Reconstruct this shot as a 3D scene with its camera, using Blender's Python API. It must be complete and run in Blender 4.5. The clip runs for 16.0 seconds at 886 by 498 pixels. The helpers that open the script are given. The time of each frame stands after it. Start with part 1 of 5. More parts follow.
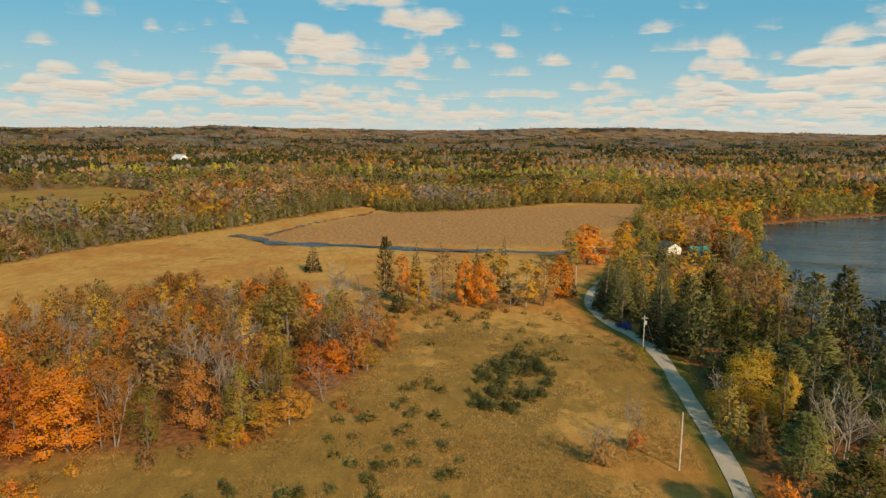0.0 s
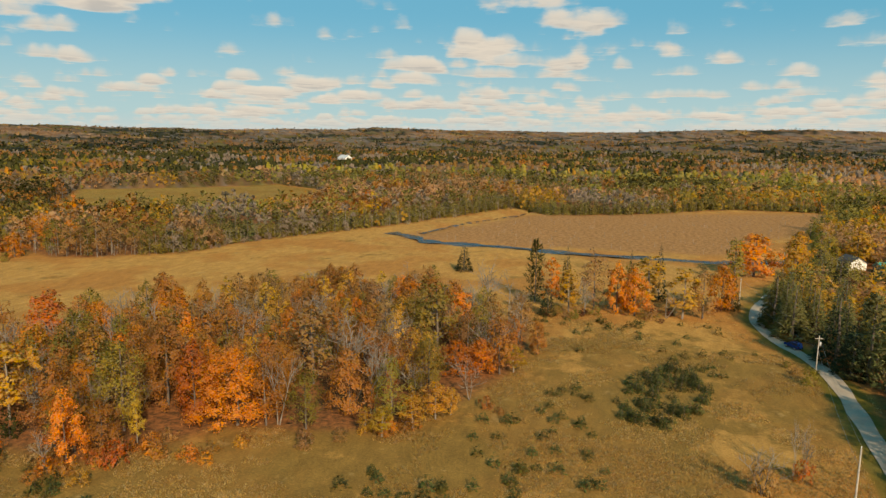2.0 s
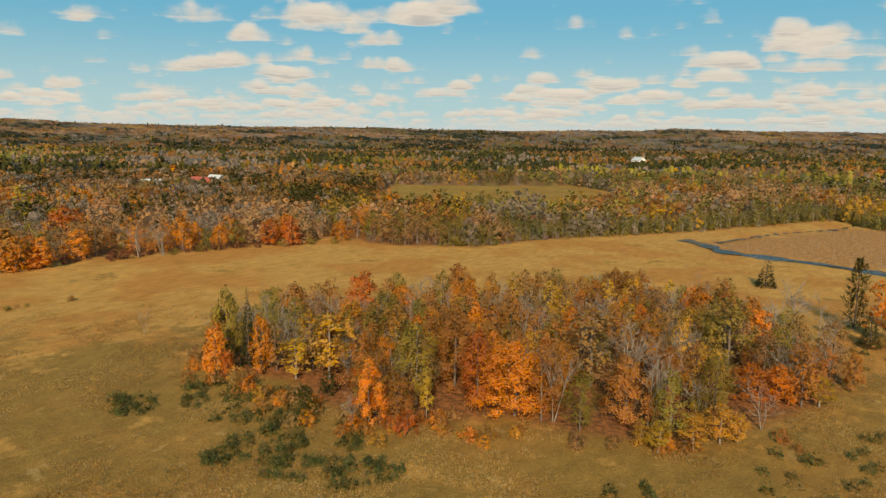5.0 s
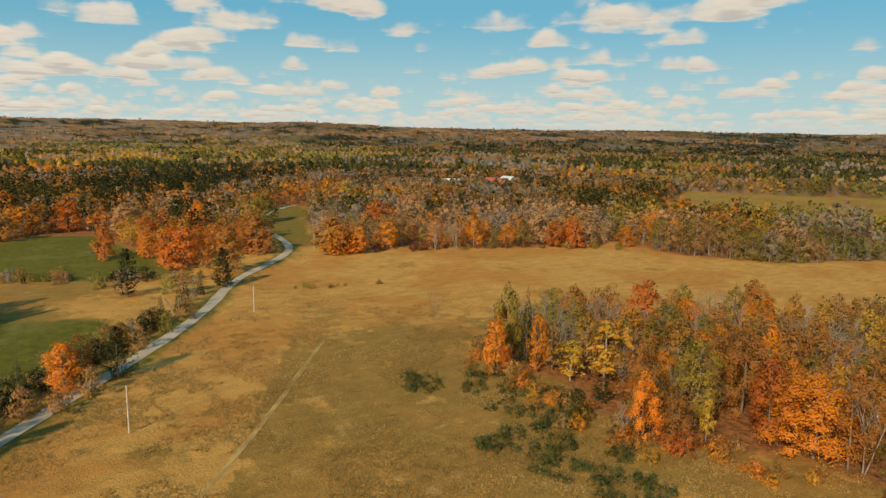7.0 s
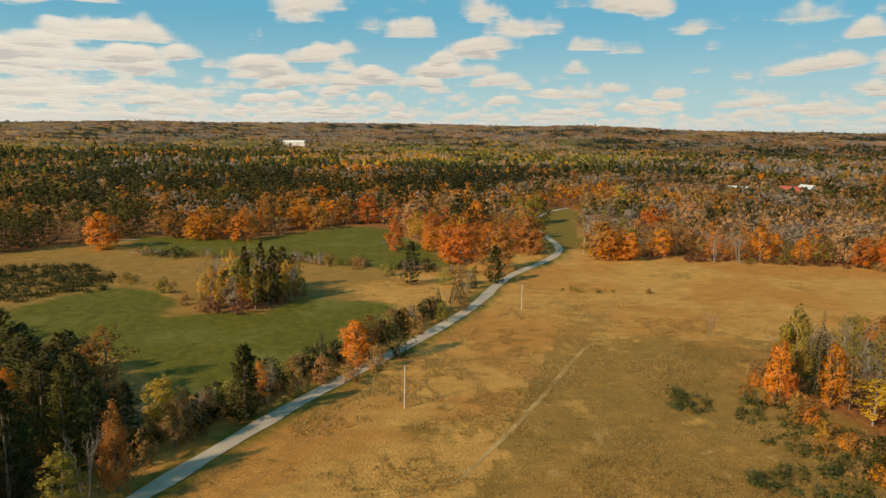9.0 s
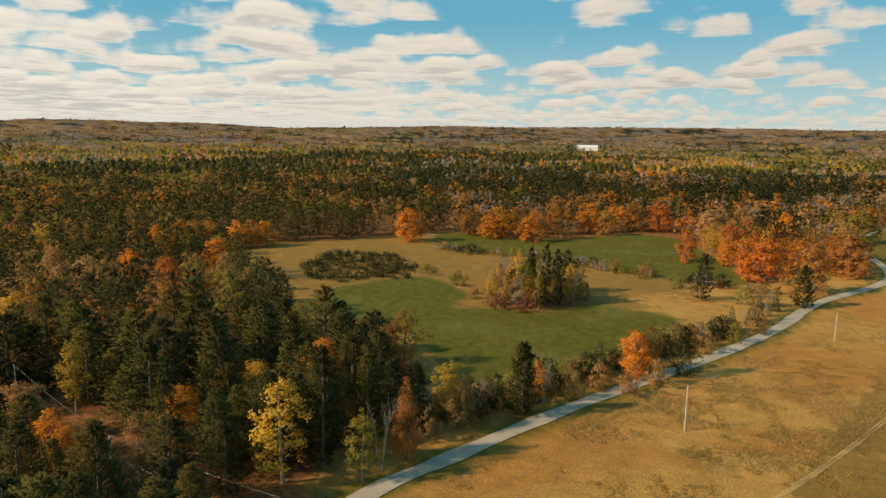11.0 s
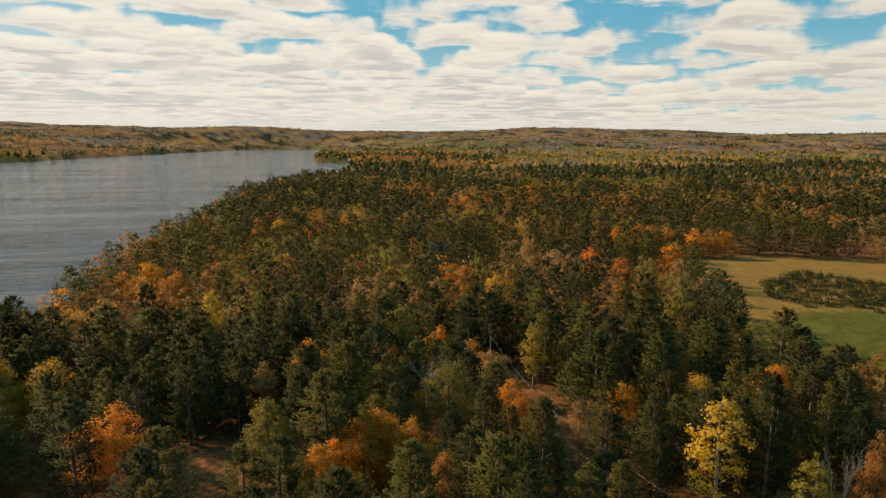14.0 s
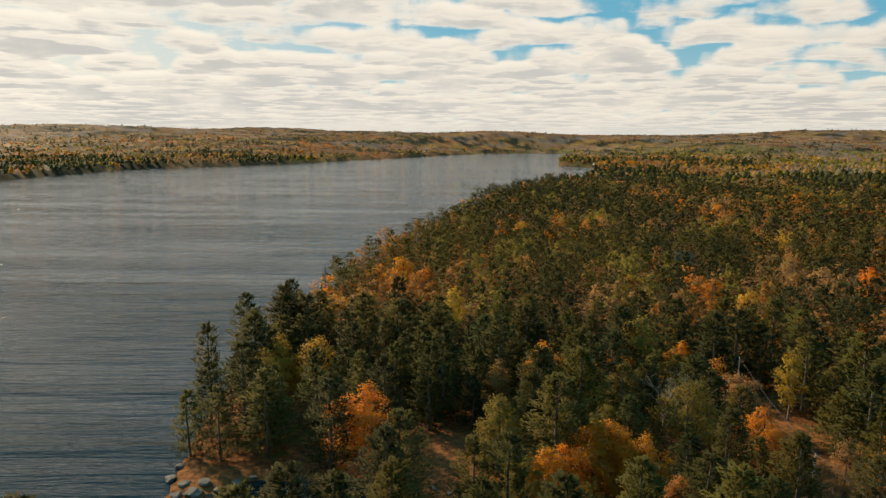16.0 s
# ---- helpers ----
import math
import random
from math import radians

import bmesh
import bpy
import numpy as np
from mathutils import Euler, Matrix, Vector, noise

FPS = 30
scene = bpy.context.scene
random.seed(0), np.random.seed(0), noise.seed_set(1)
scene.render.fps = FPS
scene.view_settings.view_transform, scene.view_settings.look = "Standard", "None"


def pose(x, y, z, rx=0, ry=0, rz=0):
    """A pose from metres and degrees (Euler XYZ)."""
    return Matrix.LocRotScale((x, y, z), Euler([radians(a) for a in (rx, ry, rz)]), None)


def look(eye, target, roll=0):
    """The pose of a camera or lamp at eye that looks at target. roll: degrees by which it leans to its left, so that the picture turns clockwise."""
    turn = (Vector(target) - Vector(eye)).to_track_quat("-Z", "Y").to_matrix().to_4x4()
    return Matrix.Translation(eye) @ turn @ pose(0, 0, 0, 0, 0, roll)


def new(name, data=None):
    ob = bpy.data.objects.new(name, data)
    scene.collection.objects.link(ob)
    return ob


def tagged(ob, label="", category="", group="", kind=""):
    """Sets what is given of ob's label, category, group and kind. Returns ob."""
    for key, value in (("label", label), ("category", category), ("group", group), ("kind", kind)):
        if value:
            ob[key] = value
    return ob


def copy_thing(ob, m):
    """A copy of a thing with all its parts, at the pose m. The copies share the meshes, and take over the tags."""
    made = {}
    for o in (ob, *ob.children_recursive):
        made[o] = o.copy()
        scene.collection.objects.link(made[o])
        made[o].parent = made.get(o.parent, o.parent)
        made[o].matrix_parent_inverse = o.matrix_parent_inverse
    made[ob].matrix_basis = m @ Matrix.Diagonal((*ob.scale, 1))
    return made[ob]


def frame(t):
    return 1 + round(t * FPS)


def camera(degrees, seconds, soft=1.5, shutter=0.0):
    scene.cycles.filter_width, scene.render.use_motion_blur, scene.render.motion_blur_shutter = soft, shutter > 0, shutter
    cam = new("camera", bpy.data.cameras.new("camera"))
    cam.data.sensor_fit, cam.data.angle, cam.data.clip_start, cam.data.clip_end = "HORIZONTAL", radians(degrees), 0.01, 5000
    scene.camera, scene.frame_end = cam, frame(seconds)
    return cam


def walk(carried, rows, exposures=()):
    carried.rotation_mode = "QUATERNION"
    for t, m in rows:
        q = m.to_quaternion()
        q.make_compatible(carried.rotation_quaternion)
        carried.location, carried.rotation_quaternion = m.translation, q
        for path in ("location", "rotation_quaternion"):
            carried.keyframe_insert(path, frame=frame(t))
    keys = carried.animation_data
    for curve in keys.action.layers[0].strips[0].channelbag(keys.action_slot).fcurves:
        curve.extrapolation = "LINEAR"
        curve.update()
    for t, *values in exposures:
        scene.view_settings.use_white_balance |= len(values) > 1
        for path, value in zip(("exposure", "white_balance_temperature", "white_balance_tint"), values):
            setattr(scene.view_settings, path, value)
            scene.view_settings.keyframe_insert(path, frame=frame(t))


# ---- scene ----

# ------------------------------------------------------------------ camera
# A drone that hovers about 52 m over a meadow and turns to its left.
EYE = 52.0
cam = camera(65.9, 16.0, soft=1.4)
TURNS = [
    (0.0, 0.09, -9.47, 0.54), (0.5, 3.05, -9.44, 0.62), (1.0, 6.29, -9.44, 0.66), (1.5, 9.55, -9.44, 0.67),
    (2.0, 12.86, -9.44, 0.69), (2.5, 16.29, -9.48, 0.73), (3.0, 19.76, -9.48, 0.75), (5.5, 42.43, -9.61, 0.69),
    (6.0, 48.66, -9.61, 0.72), (6.5, 54.96, -9.62, 0.70), (7.0, 60.56, -9.60, 0.72), (7.5, 65.96, -9.57, 0.71),
    (8.0, 71.52, -9.58, 0.73), (8.5, 77.28, -9.60, 0.71), (9.0, 83.19, -9.60, 0.69), (11.5, 113.32, -9.50, 0.82),
    (12.0, 119.58, -9.50, 0.83), (12.5, 125.80, -9.51, 0.82), (13.0, 132.03, -9.49, 0.80), (13.5, 138.28, -9.47, 0.73),
    (14.0, 144.53, -9.45, 0.68), (14.5, 149.29, -9.45, 0.68), (15.0, 153.98, -9.43, 0.63), (15.5, 159.17, -9.36, 0.53),
    (16.0, 164.67, -9.31, 0.47),
]
walk(cam, [(t, pose(0, 0, EYE, 0, 0, yaw) @ pose(0, 0, 0, 90 + pitch, 0, 0) @ pose(0, 0, 0, 0, 0, left))
           for t, yaw, pitch, left in TURNS],
     exposures=[(0.0, 0.0, 7000.0, 10.0), (16.0, 0.0, 7000.0, 10.0)])

# ------------------------------------------------------------------ world and sun
SUN_YAW, SUN_UP = 212.0, 31.0
sun_dir = Vector((-math.sin(radians(SUN_YAW)) * math.cos(radians(SUN_UP)),
                  math.cos(radians(SUN_YAW)) * math.cos(radians(SUN_UP)), math.sin(radians(SUN_UP))))
lamp = bpy.data.lights.new("sun", "SUN")
lamp.energy, lamp.angle, lamp.color = 5.6, radians(2.5), (1.0, 0.815, 0.565)
sun = new("sun", lamp)
sun.matrix_world = look(sun_dir * 100, (0, 0, 0))


class Nodes:
    """Short way to write a node tree."""

    def __init__(self, tree):
        self.t = tree
        tree.nodes.clear()

    def put(self, kind, out=0, inputs=(), **props):
        n = self.t.nodes.new(kind)
        for k, v in props.items():
            setattr(n, k, v)
        for k, v in dict(inputs).items():
            if v is None:
                continue
            if isinstance(v, bpy.types.NodeSocket):
                self.t.links.new(v, n.inputs[k])
            else:
                n.inputs[k].default_value = v
        return n.outputs[out] if len(n.outputs) else None

    def math(self, op, a, b=0.0, c=0.0, clamp=False):
        return self.put("ShaderNodeMath", 0, {0: a, 1: b, 2: c}, operation=op, use_clamp=clamp)

    def vec(self, op, a, b=(0, 0, 0), out=0):
        return self.put("ShaderNodeVectorMath", out, {0: a, 1: b}, operation=op)

    def scale(self, a, by):
        return self.put("ShaderNodeVectorMath", 0, {0: a, "Scale": by}, operation="SCALE")

    def mix(self, f, a, b, blend="MIX"):
        return self.put("ShaderNodeMix", 2, {0: f, 6: a, 7: b}, data_type="RGBA", blend_type=blend, clamp_factor=True)

    def span(self, v, lo, hi, a=0.0, b=1.0, smooth=True):
        return self.put("ShaderNodeMapRange", 0, {0: v, 1: lo, 2: hi, 3: a, 4: b},
                        interpolation_type="SMOOTHSTEP" if smooth else "LINEAR")

    def noise(self, at, scale, detail=4.0, rough=0.55, out=0):
        return self.put("ShaderNodeTexNoise", out, {"Vector": at, "Scale": scale, "Detail": detail, "Roughness": rough})


def rgb(r, g, b):
    return (r, g, b, 1.0)


world = bpy.data.worlds.new("sky")
scene.world = world
world.use_nodes = True
w = Nodes(world.node_tree)
sky = w.put("ShaderNodeTexSky", 0, sky_type="NISHITA", sun_disc=False, sun_elevation=radians(SUN_UP),
            sun_rotation=radians(-SUN_YAW), altitude=300.0, air_density=1.0, dust_density=0.6, ozone_density=1.6)
ray = w.put("ShaderNodeTexCoord", 0)
xyz = w.t.nodes.new("ShaderNodeSeparateXYZ")
w.t.links.new(ray, xyz.inputs[0])
up = w.math("MAXIMUM", xyz.outputs[2], 0.0)
flat = w.vec("MULTIPLY", ray, (1, 1, 0))
plane = w.vec("DIVIDE", flat, w.put("ShaderNodeCombineXYZ", 0, {i: w.math("ADD", up, 0.032) for i in range(3)}))
toward = w.vec("DOT_PRODUCT", ray, (sun_dir.x, sun_dir.y, 0.0), out=1)
cover = w.span(toward, -0.8, 0.7, 0.0, 1.0)
# clear sky, paler towards the horizon and hazy white towards the sun
colour = w.mix(0.8, sky, rgb(0.95, 4.2, 6.2))
colour = w.mix(w.span(up, 0.0, 0.17, 0.9, 0.0), colour, rgb(4.6, 6.4, 6.7))
colour = w.mix(w.math("MULTIPLY", w.span(toward, 0.55, 0.9, 0.0, 0.8), w.span(up, 0.15, 0.4, 1.0, 0.0)), colour, rgb(9.6, 9.0, 7.8))
white = w.mix(cover, rgb(8.2, 7.4, 6.3), rgb(9.8, 9.2, 8.2))
white = w.mix(w.span(toward, 0.7, 0.95), white, rgb(11.4, 10.7, 9.4))
grey = w.mix(cover, rgb(5.0, 4.9, 4.7), rgb(5.6, 5.7, 5.7))
# heaped clouds: slices from their tops down to their flat grey bases
SLICES = 14
billow = w.math("MULTIPLY", w.math("SUBTRACT", w.noise(w.vec("MULTIPLY", ray, (1.0, 1.0, 1.9)), 19.0, 5.0, 0.58), 0.5), w.span(up, 0.0, 0.2, 0.07, 0.2))
soft = w.noise(w.vec("MULTIPLY", ray, (1.0, 1.0, 2.6)), 7.5, 4.0, 0.6)
for i in range(SLICES):
    f = 1 - i / (SLICES - 1)
    place = w.vec("ADD", w.scale(plane, 1.0 + 0.13 * f), (3.7, 11.9, 0.0))
    heap = w.math("ADD", w.math("ADD", w.noise(place, 1.35, 4.0, 0.5), 0.095), billow)
    heap = w.math("ADD", heap, w.math("MULTIPLY", w.math("SUBTRACT", w.noise(place, 0.3, 1.0, 0.5), 0.5), 0.4))
    cut = w.span(cover, 0.0, 1.0, 0.685 + 0.085 * f * f, 0.54 + 0.06 * f * f, smooth=False)
    cut = w.math("ADD", w.math("SUBTRACT", cut, w.span(up, 0.01, 0.14, 0.055, 0.0)), w.span(up, 0.24, 0.55, 0.0, 0.2))
    over = w.math("SUBTRACT", heap, cut)
    alpha = w.span(over, -0.015, 0.09)
    shade = w.mix(f ** 0.4, grey, white)
    if i == SLICES - 1:
        shade = w.mix(w.math("MULTIPLY", w.span(over, 0.0, 0.14), w.span(soft, 0.32, 0.58, 0.4, 1.0)), white, grey)
    colour = w.mix(w.math("MULTIPLY", alpha, 0.5 if i < SLICES - 1 else 0.88), colour, shade)
colour = w.mix(w.span(up, 0.0, 0.03, 0.75, 0.0), colour, w.mix(cover, rgb(5.5, 6.3, 6.4), rgb(7.4, 7.3, 6.9)))
w.put("ShaderNodeOutputWorld", 0, {0: w.put("ShaderNodeBackground", 0, {0: colour, 1: 0.1})})

# ------------------------------------------------------------------ plan
rng = np.random.default_rng(7)
LAKE = [(15, -97), (13, -114), (11, -129), (5, -160), (-12, -184), (-33, -251), (-75, -319), (-165, -500), (-279, -650),
        (-380, -740), (-560, -1060), (-590, -1150), (-570, -1240), (-1000, -2050), (-1010, -2180), (-740, -2150),
        (-411, -1754), (-50, -1326), (190, -1130), (290, -860), (430, -500), (600, 0), (560, 350), (430, 500),
        (305, 472), (242, 442), (190, 413), (172, 370), (140, 300), (112, 235), (108, 180), (96, 120), (75, 40), (45, -30), (26, -74), (-13, -85), (-17, -94), (-8, -99), (2, -102), (9, -99)]
# meadow, marsh and fields: the open land round the lane
OPEN_NORTH = [(46, 80), (51, 115), (57, 154), (53, 178), (49, 198), (50, 225), (70, 270), (98, 330), (110, 400), (174, 535),
              (95, 537), (25, 481), (-33, 458), (-61, 500), (-95, 427), (-120, 373), (-148, 330), (-165, 303), (-176, 261),
              (-197, 245), (-222, 237), (-247, 251), (-254, 191), (-268, 158), (-279, 133), (-285, 104), (-300, 60),
              (-120, -40), (-50, -50), (0, -30), (35, 20)]
OPEN_WEST = [(-285, 104), (-330, 112), (-400, 130), (-455, 152), (-480, 140), (-440, 108), (-340, 86), (-318, 84), (-290, 76),
             (-268, 62), (-262, 42), (-300, 34), (-375, 14), (-385, -10), (-339, -56), (-352, -108), (-330, -124),
             (-271, -186), (-199, -132), (-175, -104), (-149, -86), (-150, -56), (-132, -44), (-105, -44), (-85, -48), (-50, 0)]
OPEN_FAR = [(-325, 335), (-440, 505), (-310, 620), (-230, 570), (-195, 430), (-250, 385)]
GROVE = [(-64, 104), (-38, 108), (-25, 123), (-15, 152), (-17, 181), (-39, 192), (-56, 208), (-83, 197), (-115, 165),
         (-133, 135), (-146, 100), (-125, 86), (-109, 91), (-81, 83), (-72, 91)]
GREEN_NORTH = [(-353, -116), (-294, -89), (-291, -48), (-260, 9), (-265, 36), (-299, 33), (-375, 13), (-384, -10), (-339, -57)]
GREEN_SOUTH = [(-230, -90), (-234, -74), (-212, -58), (-197, -57), (-199, -30), (-217, -15), (-205, 10), (-192, 13),
               (-155, -7), (-132, -25), (-135, -42), (-160, -58), (-172, -66), (-169, -87), (-178, -102), (-206, -102)]
CLUMP = [(-203, -48), (-199, -30), (-219, -19), (-236, -30), (-224, -50)]
TRAIL = [(-82, -94), (-66, -62), (-79, -62), (-87, -78), (-99, -106), (-94, -118)]
GLADE = [(-20, -109), (-29, -108), (-39, -97), (-34, -82), (-23, -86)]
NURSERY = [(-218, -118), (-236, -133), (-271, -136), (-276, -109), (-252, -88), (-230, -84), (-214, -104)]
JUNIPERS = [(5, 135), (10, 153), (20, 163), (25, 142), (20, 131), (12, 120), (6, 126)]
SAPLINGS = [(-129, 62), (-120, 81), (-101, 88), (-85, 82), (-58, 78), (-66, 66), (-99, 55)]
VISTA = [(70, 222), (96, 222), (124, 296), (112, 312), (92, 312), (72, 292)]
MARSH = [(-96, 343), (-60, 430), (-36, 470), (174, 533), (108, 405), (60, 318), (-39, 326), (-83, 330)]
LANE = [(-474, 146), (-461, 133), (-438, 117), (-400, 103), (-362, 95), (-336, 94), (-314, 92.6), (-293, 88), (-269, 74),
        (-250, 58), (-231.5, 47), (-215, 40.5), (-195, 31), (-169, 15), (-134.7, -9), (-112.5, -22.5), (-99, -30), (-86, -38),
        (-58, -44), (-25, -28), (14, 12), (36, 55), (44.5, 93), (47, 108), (48.2, 119), (50.1, 136), (52, 154), (52.2, 167), (48.8, 181),
        (45.6, 195), (45.5, 208), (48.4, 220), (62, 255), (80, 282)]
STREAM = [(-110, 352), (-96, 343), (-83, 326), (-61, 323), (-39, 322), (-17, 313), (17, 310), (50, 306), (90, 318)]
CREEK = [(-93, 353), (-79, 401), (-60, 440), (-50, 455), (-46, 500)]


def inside(x, y, poly):
    """Which of the points lie in the polygon."""
    res = np.zeros(x.shape, bool)
    for (ax, ay), (bx, by) in zip(poly, poly[1:] + poly[:1]):
        if ay != by:
            res ^= ((ay > y) != (by > y)) & (x < (bx - ax) * (y - ay) / (by - ay) + ax)
    return res


def away(x, y, line, closed=True):
    """Distance of the points from a line of straight pieces."""
    best = np.full(x.shape, 1e9)
    pairs = zip(line, line[1:] + line[:1]) if closed else zip(line, line[1:])
    for (ax, ay), (bx, by) in pairs:
        dx, dy = bx - ax, by - ay
        s = np.clip(((x - ax) * dx + (y - ay) * dy) / (dx * dx + dy * dy), 0, 1)
        best = np.minimum(best, np.hypot(x - ax - s * dx, y - ay - s * dy))
    return best


def signed(x, y, poly):
    d = away(x, y, poly)
    return np.where(inside(x, y, poly), -d, d)


def lattice(x, y, seed=0):
    """Smooth value noise from 0 to 1."""
    xi, yi = np.floor(x), np.floor(y)
    fx, fy = x - xi, y - yi
    fx, fy = fx * fx * (3 - 2 * fx), fy * fy * (3 - 2 * fy)

    def h(a, b):
        v = np.sin(a * 127.1 + b * 311.7 + seed * 74.7) * 43758.5453
        return v - np.floor(v)
    return (h(xi, yi) * (1 - fx) + h(xi + 1, yi) * fx) * (1 - fy) + (h(xi, yi + 1) * (1 - fx) + h(xi + 1, yi + 1) * fx) * fy


def step(v, lo, hi):
    s = np.clip((v - lo) / (hi - lo), 0, 1)
    return s * s * (3 - 2 * s)


def smooth_line(points, every):
    """A rounded line through the points, resampled."""
    p = np.array(points, float)
    for _ in range(3):
        q = np.empty((2 * len(p) - 2, 2))
        q[0::2], q[1::2] = 0.75 * p[:-1] + 0.25 * p[1:], 0.25 * p[:-1] + 0.75 * p[1:]
        p = np.vstack([p[:1], q, p[-1:]])
    run = np.r_[0, np.cumsum(np.hypot(*np.diff(p, axis=0).T))]
    at = np.arange(0, run[-1], every)
    return np.c_[np.interp(at, run, p[:, 0]), np.interp(at, run, p[:, 1])]


WATER = -0.6


def ground_z(x, y):
    x, y = np.asarray(x, float), np.asarray(y, float)
    r = np.hypot(x, y)
    shore = signed(x, y, LAKE)
    z = 0.5 * (lattice(x / 37, y / 37) - 0.5) + 0.25 * (lattice(x / 11, y / 11, 3) - 0.5)
    hills = step(r, 1300, 3500) * (34 + 46 * lattice(x / 900, y / 900, 5) + 12 * lattice(x / 260, y / 260, 9))
    hills = hills + 7 * step(r, 450, 900) * lattice(x / 240, y / 240, 6)
    z = z + hills * step(shore, 20, 500)
    bed = np.where(shore < 0, WATER - 0.25 + 0.12 * np.maximum(shore, -30), WATER + 0.02 + 0.18 * shore)
    z = np.where(shore < 5, np.minimum(z, bed), z)
    for line, wide in ((STREAM, 4.0), (CREEK, 2.2)):
        z = z - 0.9 * (1 - step(away(x, y, line, False), wide * 0.5, wide * 1.6))
    return z


# ------------------------------------------------------------------ materials
def material(name):
    m = bpy.data.materials.new(name)
    m.use_nodes = True
    return m, Nodes(m.node_tree)


def finish(n, shader, bump=None):
    n.put("ShaderNodeOutputMaterial", 0, {0: shader})


def principled(n, colour, rough=0.8, bump=None, metal=0.0, spec=0.3, strength=0.4, dist=0.1):
    ins = {"Base Color": colour, "Roughness": rough, "Metallic": metal, "Specular IOR Level": spec}
    if bump is not None:
        ins["Normal"] = n.put("ShaderNodeBump", 0, {"Strength": strength, "Distance": dist, "Height": bump})
    return n.put("ShaderNodeBsdfPrincipled", 0, ins)


def plain(name, colour, rough=0.7, metal=0.0, grain=6.0, vary=0.25, bump=0.01):
    """A surface of one colour with stains and grain at two scales."""
    m, n = material(name)
    at = n.put("ShaderNodeTexCoord", 3)
    big, fine = n.noise(at, grain * 0.15, 3.0), n.noise(at, grain * 3, 5.0)
    f = n.math("ADD", n.span(big, 0.3, 0.7, 1 - vary, 1 + vary * 0.3, False), n.span(fine, 0.3, 0.7, -vary * 0.4, vary * 0.4, False))
    c = n.scale(colour, f)
    finish(n, principled(n, c, rough, fine, metal, 0.4, 0.3, bump))
    return m


def leaf_material(name, source, through_light=0.5, gloss=0.08):
    m, n = material(name)
    if source == "object":
        base = n.put("ShaderNodeObjectInfo", 1)
    else:
        base = n.put("ShaderNodeAttribute", 0, attribute_name="tint")
    isle = n.put("ShaderNodeNewGeometry", 8)
    hsv = n.put("ShaderNodeHueSaturation", 0, {"Hue": n.span(isle, 0, 1, 0.492, 0.512, False), "Saturation": n.span(n.math("FRACT", n.math("MULTIPLY", isle, 7.3)), 0, 1, 0.85, 1.1, False),
                                               "Value": n.span(n.math("FRACT", n.math("MULTIPLY", isle, 3.7)), 0, 1, 0.9, 1.1, False), "Color": base})
    a = n.put("ShaderNodeBsdfPrincipled", 0, {"Base Color": hsv, "Roughness": 0.65, "Specular IOR Level": gloss})
    b = n.put("ShaderNodeBsdfTranslucent", 0, {"Color": hsv})
    finish(n, n.put("ShaderNodeMixShader", 0, {0: through_light, 1: a, 2: b}))
    return m


LEAF, LEAF_STUFF = leaf_material("leaves", "object"), leaf_material("leaves_far", "attribute")
NEEDLE, NEEDLE_STUFF = leaf_material("needles", "object", 0.2, 0.04), leaf_material("needles_far", "attribute", 0.2, 0.04)
CONIFERS = ("pine_tree", "spruce_tree", "cedar_tree", "young_pine")
BARK = plain("bark", (0.16, 0.125, 0.1), 0.9, grain=5.0, vary=0.5)
PALE_BARK = plain("pale_bark", (0.29, 0.245, 0.2), 0.85, grain=5.0, vary=0.5)
ASPHALT = plain("worn_lane", (0.37, 0.295, 0.22), 0.9, grain=1.2, vary=0.22)
POLE_WOOD = plain("pole_wood", (0.48, 0.42, 0.35), 0.85, grain=4.0, vary=0.3)


